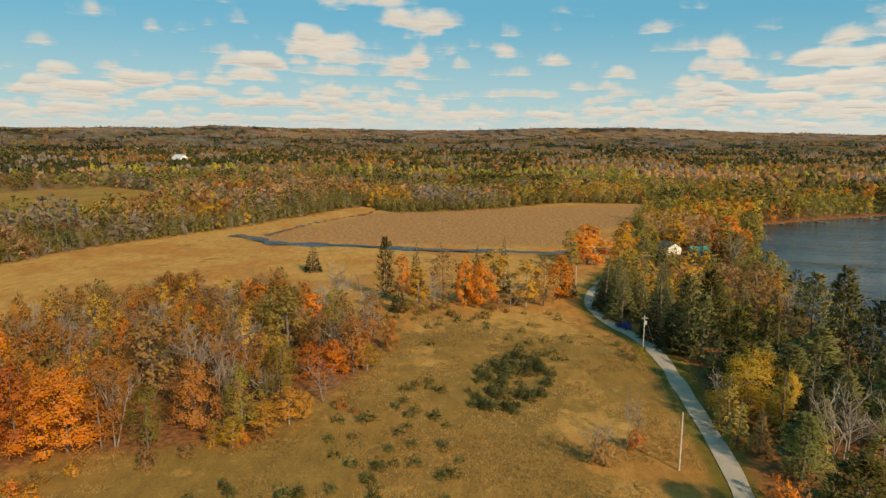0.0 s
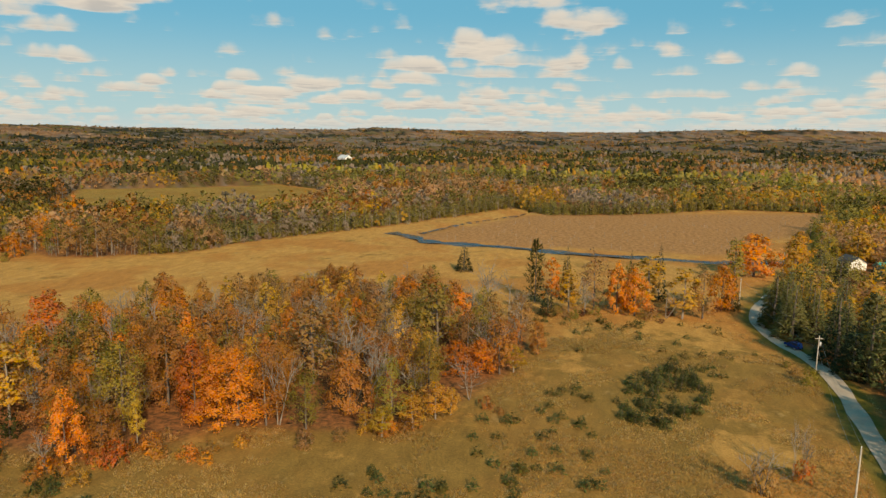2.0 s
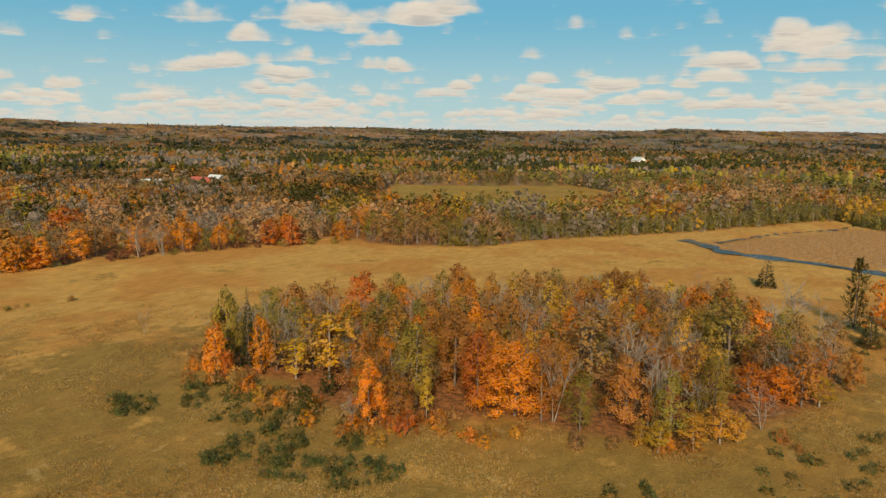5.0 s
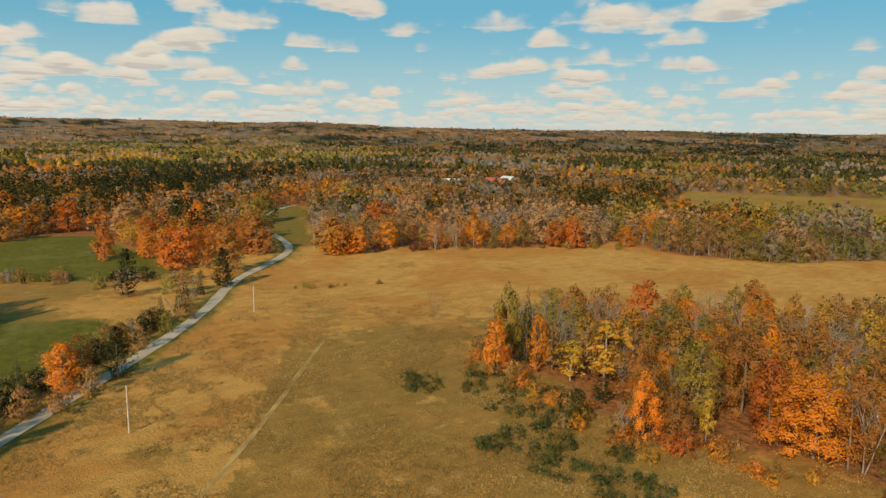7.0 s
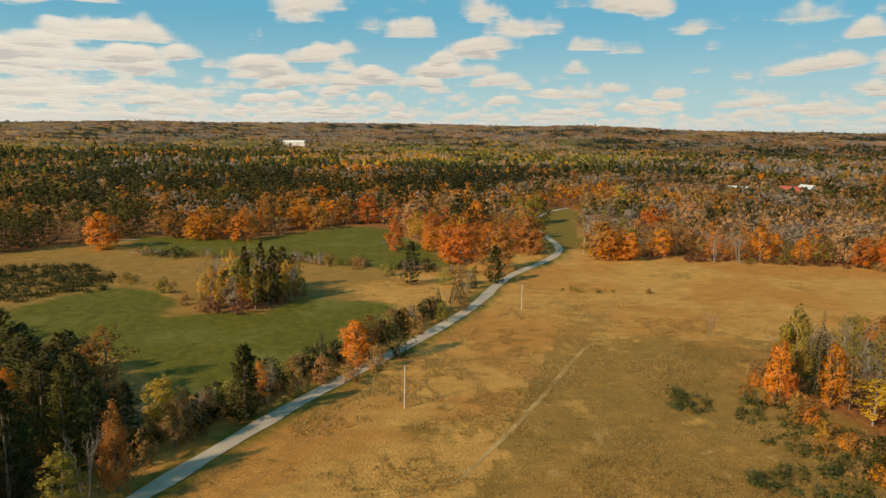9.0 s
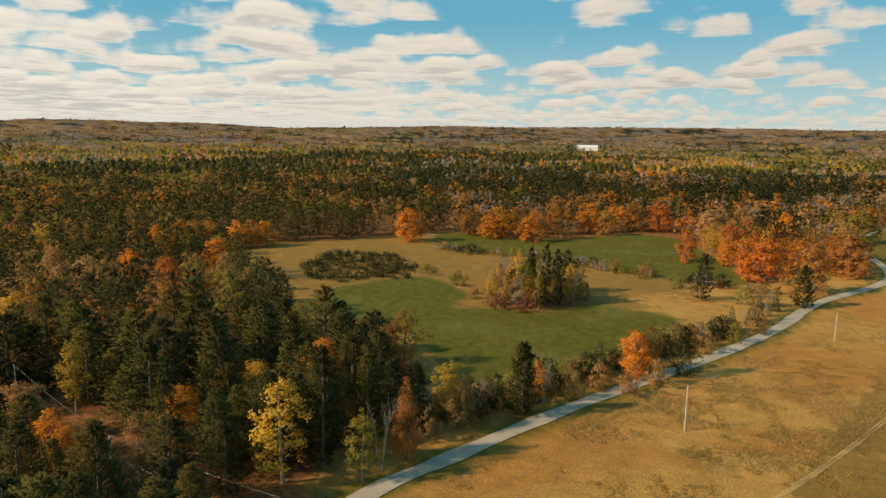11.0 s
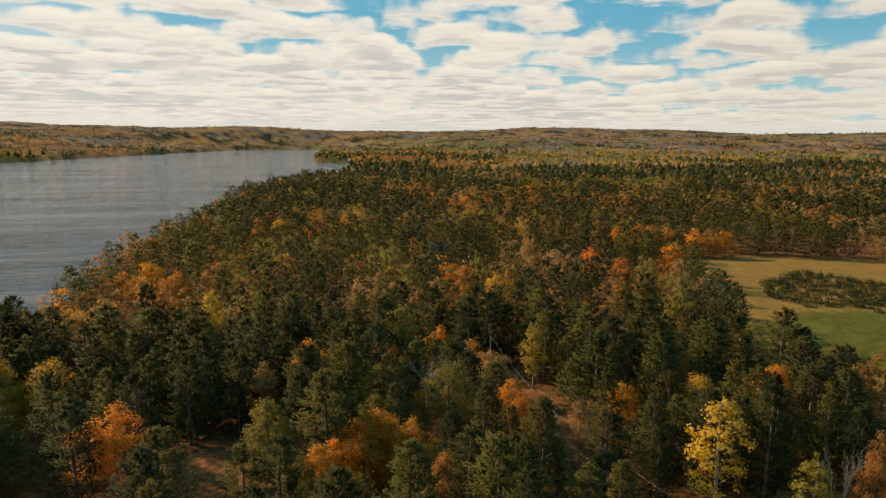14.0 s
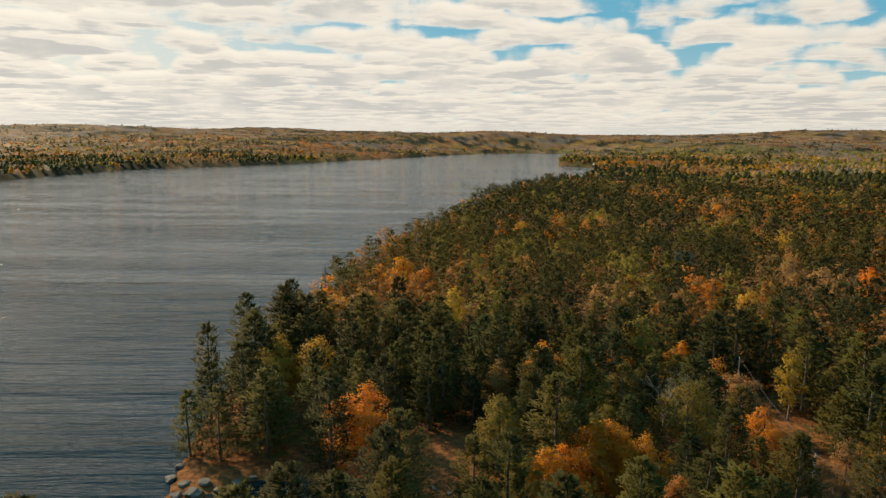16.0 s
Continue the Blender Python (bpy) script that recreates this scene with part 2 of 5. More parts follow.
def ground_material():
    m, n = material("ground")
    zone = n.t.nodes.new("ShaderNodeAttribute")
    zone.attribute_name = "zone"
    z = n.t.nodes.new("ShaderNodeSeparateColor")
    n.t.links.new(zone.outputs[0], z.inputs[0])
    at = n.put("ShaderNodeTexCoord", 3)
    tuft = n.noise(at, 2.4, 6.0, 0.75)
    patch = n.noise(at, 0.055, 5.0, 0.6)
    patch2 = n.noise(n.vec("ADD", at, (31, 77, 0)), 0.03, 4.0, 0.55)
    straw = n.mix(n.span(tuft, 0.25, 0.75), rgb(0.32, 0.165, 0.042), rgb(0.52, 0.278, 0.074))
    olive = n.mix(n.span(tuft, 0.25, 0.75), rgb(0.172, 0.098, 0.024), rgb(0.3, 0.17, 0.041))
    rust = n.mix(n.span(tuft, 0.25, 0.75), rgb(0.29, 0.125, 0.028), rgb(0.45, 0.203, 0.05))
    spots = n.noise(n.vec("ADD", at, (5, 9, 0)), 0.19, 5.0, 0.65)
    lean = n.math("ADD", n.math("MULTIPLY", patch, 0.6), n.math("MULTIPLY", spots, 0.4))
    lean = n.math("SUBTRACT", lean, n.math("SUBTRACT", n.math("MULTIPLY", zone.outputs[3], 0.24), 0.065))
    c = n.mix(n.span(lean, 0.38, 0.47), straw, olive)
    c = n.mix(n.span(spots, 0.6, 0.68, 0.0, 0.6), c, rgb(0.4, 0.255, 0.095))
    c = n.mix(n.math("MULTIPLY", n.span(patch2, 0.45, 0.58, 0.0, 0.9), n.span(zone.outputs[3], 0.1, 0.8, 0.25, 1.0)), c, rust)
    c = n.scale(c, n.span(n.noise(n.vec("MULTIPLY", at, (1.0, 0.45, 1.0)), 0.33, 6.0, 0.7), 0.3, 0.7, 0.74, 1.2, False))
    green = n.mix(n.span(n.noise(at, 0.35, 5.0, 0.65), 0.3, 0.7), rgb(0.068, 0.066, 0.008), rgb(0.125, 0.108, 0.014))
    green = n.mix(n.span(patch, 0.5, 0.72, 0.0, 0.5), green, rgb(0.17, 0.15, 0.045))
    wet = n.mix(n.span(n.noise(at, 0.5, 6.0, 0.7), 0.35, 0.65), rgb(0.21, 0.1, 0.034), rgb(0.42, 0.215, 0.08))
    floor_c = n.mix(n.span(n.noise(at, 0.8, 6.0, 0.7), 0.35, 0.65), rgb(0.1, 0.05, 0.022), rgb(0.32, 0.125, 0.041))
    c = n.mix(z.outputs[0], c, green)
    c = n.mix(z.outputs[1], c, wet)
    c = n.mix(z.outputs[2], c, floor_c)
    finish(n, principled(n, c, 0.95, tuft, 0.0, 0.1, 0.8, 0.35))
    return m


def water_material():
    m, n = material("lake_water")
    at = n.put("ShaderNodeTexCoord", 3)
    along = n.math("MULTIPLY", n.vec("DOT_PRODUCT", at, (-0.97, 0.24, 0.0), out=1), 0.13)
    across = n.vec("DOT_PRODUCT", at, (0.24, 0.97, 0.0), out=1)
    turned = n.put("ShaderNodeCombineXYZ", 0, {0: along, 1: across, 2: 0.0})
    a = n.noise(turned, 0.5, 4.0, 0.62)
    b = n.noise(turned, 0.13, 3.0, 0.5)
    c = n.noise(at, 0.012, 3.0, 0.5)
    h = n.math("MULTIPLY", n.math("ADD", n.math("MULTIPLY", a, 1.25), n.math("MULTIPLY", b, 2.4)), n.span(n.noise(turned, 0.03, 3.0, 0.6), 0.35, 0.65, 0.6, 1.3))
    rough = n.span(c, 0.4, 0.6, 0.05, 0.09)
    finish(n, principled(n, rgb(0.004, 0.016, 0.022), rough, h, 0.0, 0.27, 1.0, 0.42))
    return m


GROUND, LAKE_WATER = ground_material(), water_material()


# ------------------------------------------------------------------ mesh helpers
def mesh_of(name, verts, faces, mats, tint=None, mat_index=None, smooth=False, normals=None):
    """A mesh from arrays; faces: an array of triangles or quads, or a list of such arrays."""
    faces = faces if isinstance(faces, list) else [faces]
    faces = [np.asarray(f, np.int32) for f in faces if len(f)]
    me = bpy.data.meshes.new(name)
    verts = np.asarray(verts, np.float32)
    me.vertices.add(len(verts))
    me.vertices.foreach_set("co", verts.ravel())
    loops = np.concatenate([f.ravel() for f in faces])
    sizes = np.concatenate([np.full(len(f), f.shape[1], np.int32) for f in faces])
    me.loops.add(len(loops))
    me.loops.foreach_set("vertex_index", loops)
    me.polygons.add(len(sizes))
    me.polygons.foreach_set("loop_start", np.r_[0, np.cumsum(sizes)[:-1]].astype(np.int32))
    if mat_index is not None:
        me.polygons.foreach_set("material_index", np.asarray(mat_index, np.int32))
    for m in mats if isinstance(mats, (list, tuple)) else [mats]:
        me.materials.append(m)
    if tint is not None:
        a = me.attributes.new("tint", "FLOAT_COLOR", "POINT")
        a.data.foreach_set("color", np.c_[tint, np.ones(len(tint))].astype(np.float32).ravel())
    me.update(calc_edges=True)
    if smooth or normals is not None:
        me.shade_smooth()
    if normals is not None:
        a = me.attributes.new("custom_normal", "FLOAT_VECTOR", "POINT")
        a.data.foreach_set("vector", np.asarray(normals, np.float32).ravel())
    return me


def part(name, me, parent, label=""):
    ob = new(name, me)
    ob.parent = parent
    return tagged(ob, label)


def tube(path, radii, sides=5):
    """A tapered tube along a path."""
    path, k = np.asarray(path, float), len(path)
    d = np.gradient(path, axis=0)
    d /= np.linalg.norm(d, axis=1)[:, None] + 1e-9
    side = np.cross(d, np.where(np.abs(d[:, 2:]) > 0.9, (1.0, 0, 0), (0, 0, 1.0)))
    side /= np.linalg.norm(side, axis=1)[:, None] + 1e-9
    other = np.cross(d, side)
    a = np.arange(sides) * 2 * np.pi / sides
    v = path[:, None] + np.asarray(radii)[:, None, None] * (np.cos(a)[None, :, None] * side[:, None] + np.sin(a)[None, :, None] * other[:, None])
    i = np.arange(k - 1)[:, None] * sides
    j = np.arange(sides)[None]
    f = np.stack([i + j, i + (j + 1) % sides, i + sides + (j + 1) % sides, i + sides + j], -1).reshape(-1, 4)
    return v.reshape(-1, 3), f


def merge(pieces):
    vs, fs, o = [], [], 0
    for v, f in pieces:
        vs.append(v)
        fs.append(f + o)
        o += len(v)
    return np.vstack(vs), np.vstack(fs)


def unit(v):
    return v / (np.linalg.norm(v, axis=1)[:, None] + 1e-9)


def soft_normals(at, out, nrm):
    """Normals that follow the crown's round form more than the single leaf spray."""
    mid = np.array([0, 0, at[:, 2].mean()])
    return unit(0.3 * unit((at - mid) * (1, 1, 0.7)) + 0.4 * unit(out) + 0.45 * nrm + (0, 0, 0.45))


def sprays(g, at, out, size, slim=0.8, loose=0.55):
    """Three-cornered leaf sprays at the points, turned roughly outwards."""
    k = len(at)
    nrm = unit(out + loose * g.normal(size=(k, 3)))
    u = unit(np.cross(nrm, g.normal(size=(k, 3))))
    v = np.cross(nrm, u)
    s = (size * g.uniform(0.6, 1.4, k))[:, None]
    q = np.stack([at - u * s, at + u * s * g.uniform(0.5, 1.0, (k, 1)) - v * s * slim, at + u * s * g.uniform(0.2, 0.9, (k, 1)) + v * s * slim], 1)
    return q.reshape(-1, 3), np.arange(3 * k).reshape(-1, 3), np.repeat(soft_normals(at, out, nrm), 3, axis=0)


def plumes(g, at, along, size, slim=0.34):
    """Long narrow needle plumes that point along the boughs."""
    k = len(at)
    u = unit(along + 0.45 * g.normal(size=(k, 3)))
    up_ = np.tile((0, 0, 1.0), (k, 1)) + 0.5 * g.normal(size=(k, 3))
    v = unit(np.cross(up_, u))
    nrm = unit(np.cross(u, v))
    s = (size * g.uniform(0.7, 1.4, k))[:, None]
    q = np.stack([at - u * s * 0.7, at + u * s * 1.1 + v * s * slim * 0.3, at + u * s * 0.35 + v * s * slim], 1)
    r = np.stack([at - u * s * 0.7, at + u * s * 0.35 - v * s * slim, at + u * s * 1.1 + v * s * slim * 0.3], 1)
    odd = (np.arange(k) % 2 == 0)[:, None, None]
    q = np.where(odd, q, r)
    flip = np.cross(q[:, 1] - q[:, 0], q[:, 2] - q[:, 0])[:, 2] < 0
    q[flip] = q[flip][:, [0, 2, 1]]
    out = along * (0.9, 0.9, 0) + (0, 0, 0.45)
    return q.reshape(-1, 3), np.arange(3 * k).reshape(-1, 3), np.repeat(soft_normals(at, out, nrm * np.sign(nrm[:, 2:] + 1e-6)), 3, axis=0)


# ------------------------------------------------------------------ trees (unit height about 1 m = scaled on placing)
def bulk(g, reach, z0, z1, rings, sides, rough=0.4):
    """The leaf mass inside a crown: reach(t) is its radius at the share t of the height from z0 to z1."""
    t = np.linspace(0.0, 1.0, rings)
    a = np.arange(sides) * 2 * np.pi / sides
    r = reach(t)[:, None] * g.uniform(1 - rough, 1 + rough, (rings, sides))
    z = (z0 + (z1 - z0) * t)[:, None] + g.normal(0, 0.02 * (z1 - z0), (rings, sides))
    v = np.stack([r * np.cos(a)[None], r * np.sin(a)[None], z], -1).reshape(-1, 3)
    v = np.vstack([v, [[0, 0, z1 + 0.03 * (z1 - z0)]]])
    i, j = np.arange(rings - 1)[:, None] * sides, np.arange(sides)[None]
    k = (j + 1) % sides
    f = np.vstack([np.stack([i + j, i + k, i + sides + k], -1).reshape(-1, 3), np.stack([i + j, i + sides + k, i + sides + j], -1).reshape(-1, 3),
                   np.stack([(rings - 1) * sides + j[0], (rings - 1) * sides + k[0], np.full(sides, rings * sides)], -1)])
    mid = np.array([0, 0, z0 + 0.4 * (z1 - z0)])
    return v, f, unit((v - mid) * (1, 1, 0.7) + (0, 0, 0.3))


def joined(a, b):
    return np.vstack([a[0], b[0]]), np.vstack([a[1], b[1] + len(a[0])]), np.vstack([a[2], b[2]])


def egg(t):
    return np.clip(1 - np.abs((t - 0.36) / 0.66) ** 2.3, 0.02, 1) ** 0.58


def crown_round(g, tall, wide, low, n, size, cap=0.0):
    """A broad-leaved crown: many small boughs of fine leaf sprays over an egg-shaped leaf mass."""
    lobes = int(np.clip(n / 24, 6, 52))
    t = cap + (1 - cap) * (np.arange(lobes) + g.uniform(0.1, 0.9, lobes)) / lobes
    ang = np.arange(lobes) * 2.4 + g.normal(0, 0.6, lobes)
    prof = egg(t) * (1 + 0.2 * np.sin(2 * ang + g.uniform(0, 6.28)) + 0.14 * np.sin(3 * ang + 5 * t + g.uniform(0, 6.28)))
    lr = wide * g.uniform(0.2, 0.4, lobes) * (0.65 + 0.4 * prof)
    rad = np.maximum(wide * prof * g.uniform(0.66, 1.1, lobes) - lr * 0.65, 0)
    c = np.c_[rad * np.cos(ang), rad * np.sin(ang), tall * low + tall * (1 - low) * (0.03 + 0.9 * t) + g.normal(0, 0.03 * tall, lobes)]
    which = g.choice(lobes, n, p=lr ** 2 / np.sum(lr ** 2))
    d = g.normal(size=(n, 3))
    d[:, :2] += 0.6 * c[which, :2] / (wide * 0.7)
    d[:, 2] += 0.3
    d /= np.linalg.norm(d, axis=1)[:, None]
    at = c[which] + d * (lr[which] * g.uniform(0.02, 1.3, n) ** 0.75)[:, None] * (1, 1, 0.9)
    nrm = d + np.c_[c[which, :2] / wide, np.full(n, 0.25)]
    res = sprays(g, at, nrm, np.full(n, size), 0.8, 0.5)
    if 10 < n < 30:
        res = joined(res, bulk(g, lambda q: 0.6 * wide * egg(cap + (0.93 - cap) * q), tall * (low + (1 - low) * cap), tall * 0.86, 2, 5))
    return res


def pine_reach(f):
    return (0.08 + 1.0 * (1 - f) ** 0.62) * np.minimum(1.0, 0.6 + 1.7 * f)


def crown_pine(g, tall, wide, low, n, size, cap=0.0):
    """Soft upswept boughs in whorls, as on a white pine."""
    rows = int(np.clip(n / 34, 4, tall * 0.95) * (1 - cap * 0.5))
    boughs = 7 if n > 900 else 5 if n > 200 else 4
    per = max(2, n // (rows * boughs))
    m = rows * boughs
    f = cap + (1 - cap) * (np.repeat(np.arange(rows), boughs) + g.uniform(0, 0.95, m)) / rows
    a = np.tile(np.arange(boughs) * 6.283 / boughs, rows) + np.repeat(g.uniform(0, 6.28, rows), boughs) + g.normal(0, 0.22, m)
    ln = wide * pine_reach(f) * g.uniform(0.5, 1.2, m) * (1 + 0.14 * np.cos(a - g.uniform(0, 6.28)))
    f, a, ln = (np.repeat(q, per) for q in (f, a, ln))
    k = len(f)
    s = 0.25 + 0.8 * g.uniform(0, 1, k) ** 0.6
    x = ln * s
    side = g.normal(0, 0.2, k) * ln * (1.1 - 0.4 * s)
    z = tall * (low + (0.95 - low) * f) + 0.02 * x + 0.14 * x * s + g.normal(0, 0.045 * wide, k) - 0.03 * tall * (1 - f)
    at = np.c_[x * np.cos(a) - side * np.sin(a), x * np.sin(a) + side * np.cos(a), z]
    res = plumes(g, at, np.c_[np.cos(a), np.sin(a), np.full(k, 0.55)], np.full(k, size * (1.2 if n > 900 else 1.55)), 0.58)
    return res


def crown_spire(g, tall, wide, low, n, size, cap=0.0):
    """A narrow cone, as on a spruce or a cedar."""
    f = cap + (1 - cap) * (1 - np.sqrt(g.uniform(0, 1, n)))
    a = g.uniform(0, 6.28, n)
    ring = 1 + 0.16 * np.sin(a * 3 + f * 40) + 0.1 * np.sin(f * 70)
    r = wide * (1 - f) ** 0.85 * ring * g.uniform(0.7, 1.05, n)
    z = tall * (low + (1 - low) * f) - 0.2 * r
    at = np.c_[r * np.cos(a), r * np.sin(a), z]
    res = plumes(g, at, np.c_[np.cos(a), np.sin(a), np.full(n, -0.05)], np.full(n, size) * (0.65 + 0.6 * (1 - f)), 0.56)
    return res


def stem(g, tall, thick, limbs, spread, low, sides=6, lean=0.03):
    k = 4
    s = np.linspace(0, 1, k)
    wob = np.cumsum(g.normal(0, lean, (k, 2)), 0) * tall * 0.25
    wob -= wob[0]
    path = np.c_[wob, s * tall * 0.93]
    pieces = [tube(path, thick * (1.15 - s) ** 0.8, sides)]
    for i in range(limbs):
        f = low + (0.9 - low) * (i + g.uniform()) / max(limbs, 1)
        a = g.uniform(0, 6.28)
        b = np.array([np.interp(f * 0.93, s * 0.93, path[:, 0]), np.interp(f * 0.93, s * 0.93, path[:, 1]), f * tall * 0.93])
        ln = spread * g.uniform(0.6, 1.1) * (1.15 - f)
        q = np.array([b + np.array([np.cos(a), np.sin(a), g.uniform(0.5, 1.2) * e ** 0.5]) * ln * e for e in (0, 0.35, 0.7, 1.0)])
        q[1:] += g.normal(0, 0.06 * ln, (3, 3))
        pieces.append(tube(q, thick * 0.42 * (1.15 - f) * np.array([1, 0.75, 0.5, 0.2]), max(3, sides - 2)))
    return merge(pieces)


def twigs(g, tall, stems, forks):
    """Bare stems and limbs that fork three times."""
    pieces = []

    def grow(b, d, ln, rad, level):
        e = b + d * ln
        if level < 2:
            mid = (b + e) / 2 + g.normal(0, 0.05 * ln, 3)
            pieces.append(tube(np.array([b, mid, e]), np.array([rad, rad * 0.8, rad * 0.45]), 5 if level == 0 else 3))
        else:
            pieces.append(tube(np.array([b, e]), np.array([rad, rad * 0.4]), 3))
        if level < 3:
            for _ in range((forks, 5, 3)[level]):
                q = d * g.uniform(0.45, 0.95) + g.normal(0, 0.55, 3)
                q[2] = abs(q[2]) * 0.8 + 0.25
                grow(b + (e - b) * g.uniform(0.35, 1.0), q / np.linalg.norm(q), ln * g.uniform(0.4, 0.6), max(rad * 0.5, 0.022), level + 1)
    for i in range(stems):
        d = np.r_[g.normal(0, 0.27, 2), 1.0]
        grow(np.r_[g.normal(0, 0.25, 2), -0.1], d / np.linalg.norm(d), tall * g.uniform(0.5, 0.62), 0.13, 0)
    v, f = merge(pieces)
    v[:, 2] *= tall / max(v[:, 2].max(), 0.1)
    return v, f


# kind: crown maker, height, half width, crown's foot, leaf sprays, spray size, bark
KINDS = {
    "maple_tree": (crown_round, 12.5, 4.0, 0.05, 6000, 0.175, BARK),
    "oak_tree": (crown_round, 13.5, 3.6, 0.12, 3000, 0.155, BARK),
    "aspen_tree": (crown_round, 13.0, 2.3, 0.2, 2400, 0.15, PALE_BARK),
    "pine_tree": (crown_pine, 16.0, 4.7, 0.06, 4500, 0.245, BARK),
    "spruce_tree": (crown_spire, 14.0, 2.7, 0.02, 3800, 0.23, BARK),
    "cedar_tree": (crown_spire, 8.0, 1.7, 0.03, 1300, 0.18, BARK),
    "bush": (crown_round, 2.6, 1.7, 0.02, 520, 0.13, BARK),
    "young_pine": (crown_spire, 1.5, 0.75, 0.02, 190, 0.14, BARK),
}
NAMES = {
    "maple_tree": ("maple", "maple tree in bright autumn leaf"),
    "oak_tree": ("oak", "tall oak with thinning rust-brown leaves"),
    "aspen_tree": ("aspen", "slender pale-barked aspen with autumn leaves"),
    "pine_tree": ("pine", "tall dark green white pine with layered boughs"),
    "spruce_tree": ("spruce", "dark green conical spruce with boughs to the ground"),
    "cedar_tree": ("cedar", "dense narrow olive-green cedar"),
    "bare_tree": ("bare tree", "leafless grey tree with fine forked limbs"),
    "bush": ("bush", "low tangled bush in autumn colour"),
    "young_pine": ("sapling", "small dark green pine sapling in dry grass"),
}
COLOURS = {
    "orange": (0.62, 0.22, 0.013), "red": (0.52, 0.148, 0.022), "gold": (0.55, 0.3, 0.034), "yellow": (0.54, 0.35, 0.036),
    "rust": (0.4, 0.172, 0.036), "brown": (0.37, 0.2, 0.07), "olive": (0.27, 0.2, 0.037), "lime": (0.32, 0.27, 0.058),
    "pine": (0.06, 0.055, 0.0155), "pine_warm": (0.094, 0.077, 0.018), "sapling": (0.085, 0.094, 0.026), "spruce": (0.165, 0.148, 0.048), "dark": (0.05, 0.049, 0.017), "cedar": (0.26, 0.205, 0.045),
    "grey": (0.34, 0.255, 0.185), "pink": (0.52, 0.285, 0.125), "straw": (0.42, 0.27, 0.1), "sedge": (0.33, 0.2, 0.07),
    "maroon": (0.15, 0.055, 0.03),
}
models = {}
VARIANTS = 5


def model(kind, v, coarse):
    """The thing that is copied: an Empty with a trunk and a crown, or one mesh for small plants."""
    if (kind, v, coarse) in models:
        return models[kind, v, coarse]
    g = np.random.default_rng(abs(sum(map(ord, kind))) * 10 + v)
    cat, label = NAMES[kind]
    if kind == "bare_tree":
        ob = new("bare_tree", None)
        vv, ff = twigs(g, 12.0, 2 + v % 2, 5)
        part("trunk", mesh_of("trunk", vv, ff, PALE_BARK), ob)
    else:
        make, tall, wide, low, n, size, bark = KINDS[kind]
        if tall > 4:
            n, size = int(n * (1.0, 0.42, 0.2, 1.6)[coarse]), size * (1.0, 1.5, 2.1, 0.76)[coarse]
        vv, ff, nn = make(g, tall, wide, low, n, size)
        ob = new(kind, None)
        part("crown", mesh_of("crown", vv, ff, NEEDLE if kind in CONIFERS else LEAF, normals=nn), ob)
        limbs = {"young_pine": 0, "bush": 0, "pine_tree": 4, "spruce_tree": 0, "cedar_tree": 0}.get(kind, 11)
        tv, tf = stem(g, tall, 0.017 * tall * (0.7 if kind == "aspen_tree" else 1), limbs, wide, max(low, 0.15), 5 if tall > 4 else 3)
        part("trunk", mesh_of("trunk", tv, tf, bark), ob)
    tagged(ob, label, cat, kind.replace("_", " ") + "s of the countryside")
    models[kind, v, coarse] = [ob, False]
    return models[kind, v, coarse]


counts = {}


def plant(kind, x, y, tall=1.0, colour=None, wide=None, z=None, label=""):
    """One plant as a thing of its own. tall and wide scale its usual size."""
    k = counts.get(kind, 0)
    counts[kind] = k + 1
    far = math.hypot(x, y)
    broad = kind == "maple_tree" and far < 140 and (wide or tall) > 1.2
    m = model(kind, k % VARIANTS, 3 if broad else 0 if far < (120 if kind in CONIFERS else 140) else 1 if far < 235 else 2)
    z = float(ground_z(x, y)) - 0.05 if z is None else z
    wide = tall if wide is None else wide
    place = pose(x, y, z, 0, 0, (k * 137.5) % 360) @ Matrix.Diagonal((wide, wide, tall, 1))
    if not m[1]:
        ob, m[1] = m[0], True
        ob.matrix_basis = place
    else:
        src = m[0]
        ob = copy_thing(src, pose(0, 0, 0))
        ob.matrix_basis = place
    if colour is not None:
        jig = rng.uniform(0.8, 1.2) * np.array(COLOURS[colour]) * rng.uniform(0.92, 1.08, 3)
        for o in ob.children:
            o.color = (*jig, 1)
    if label:
        tagged(ob, label)
    return ob


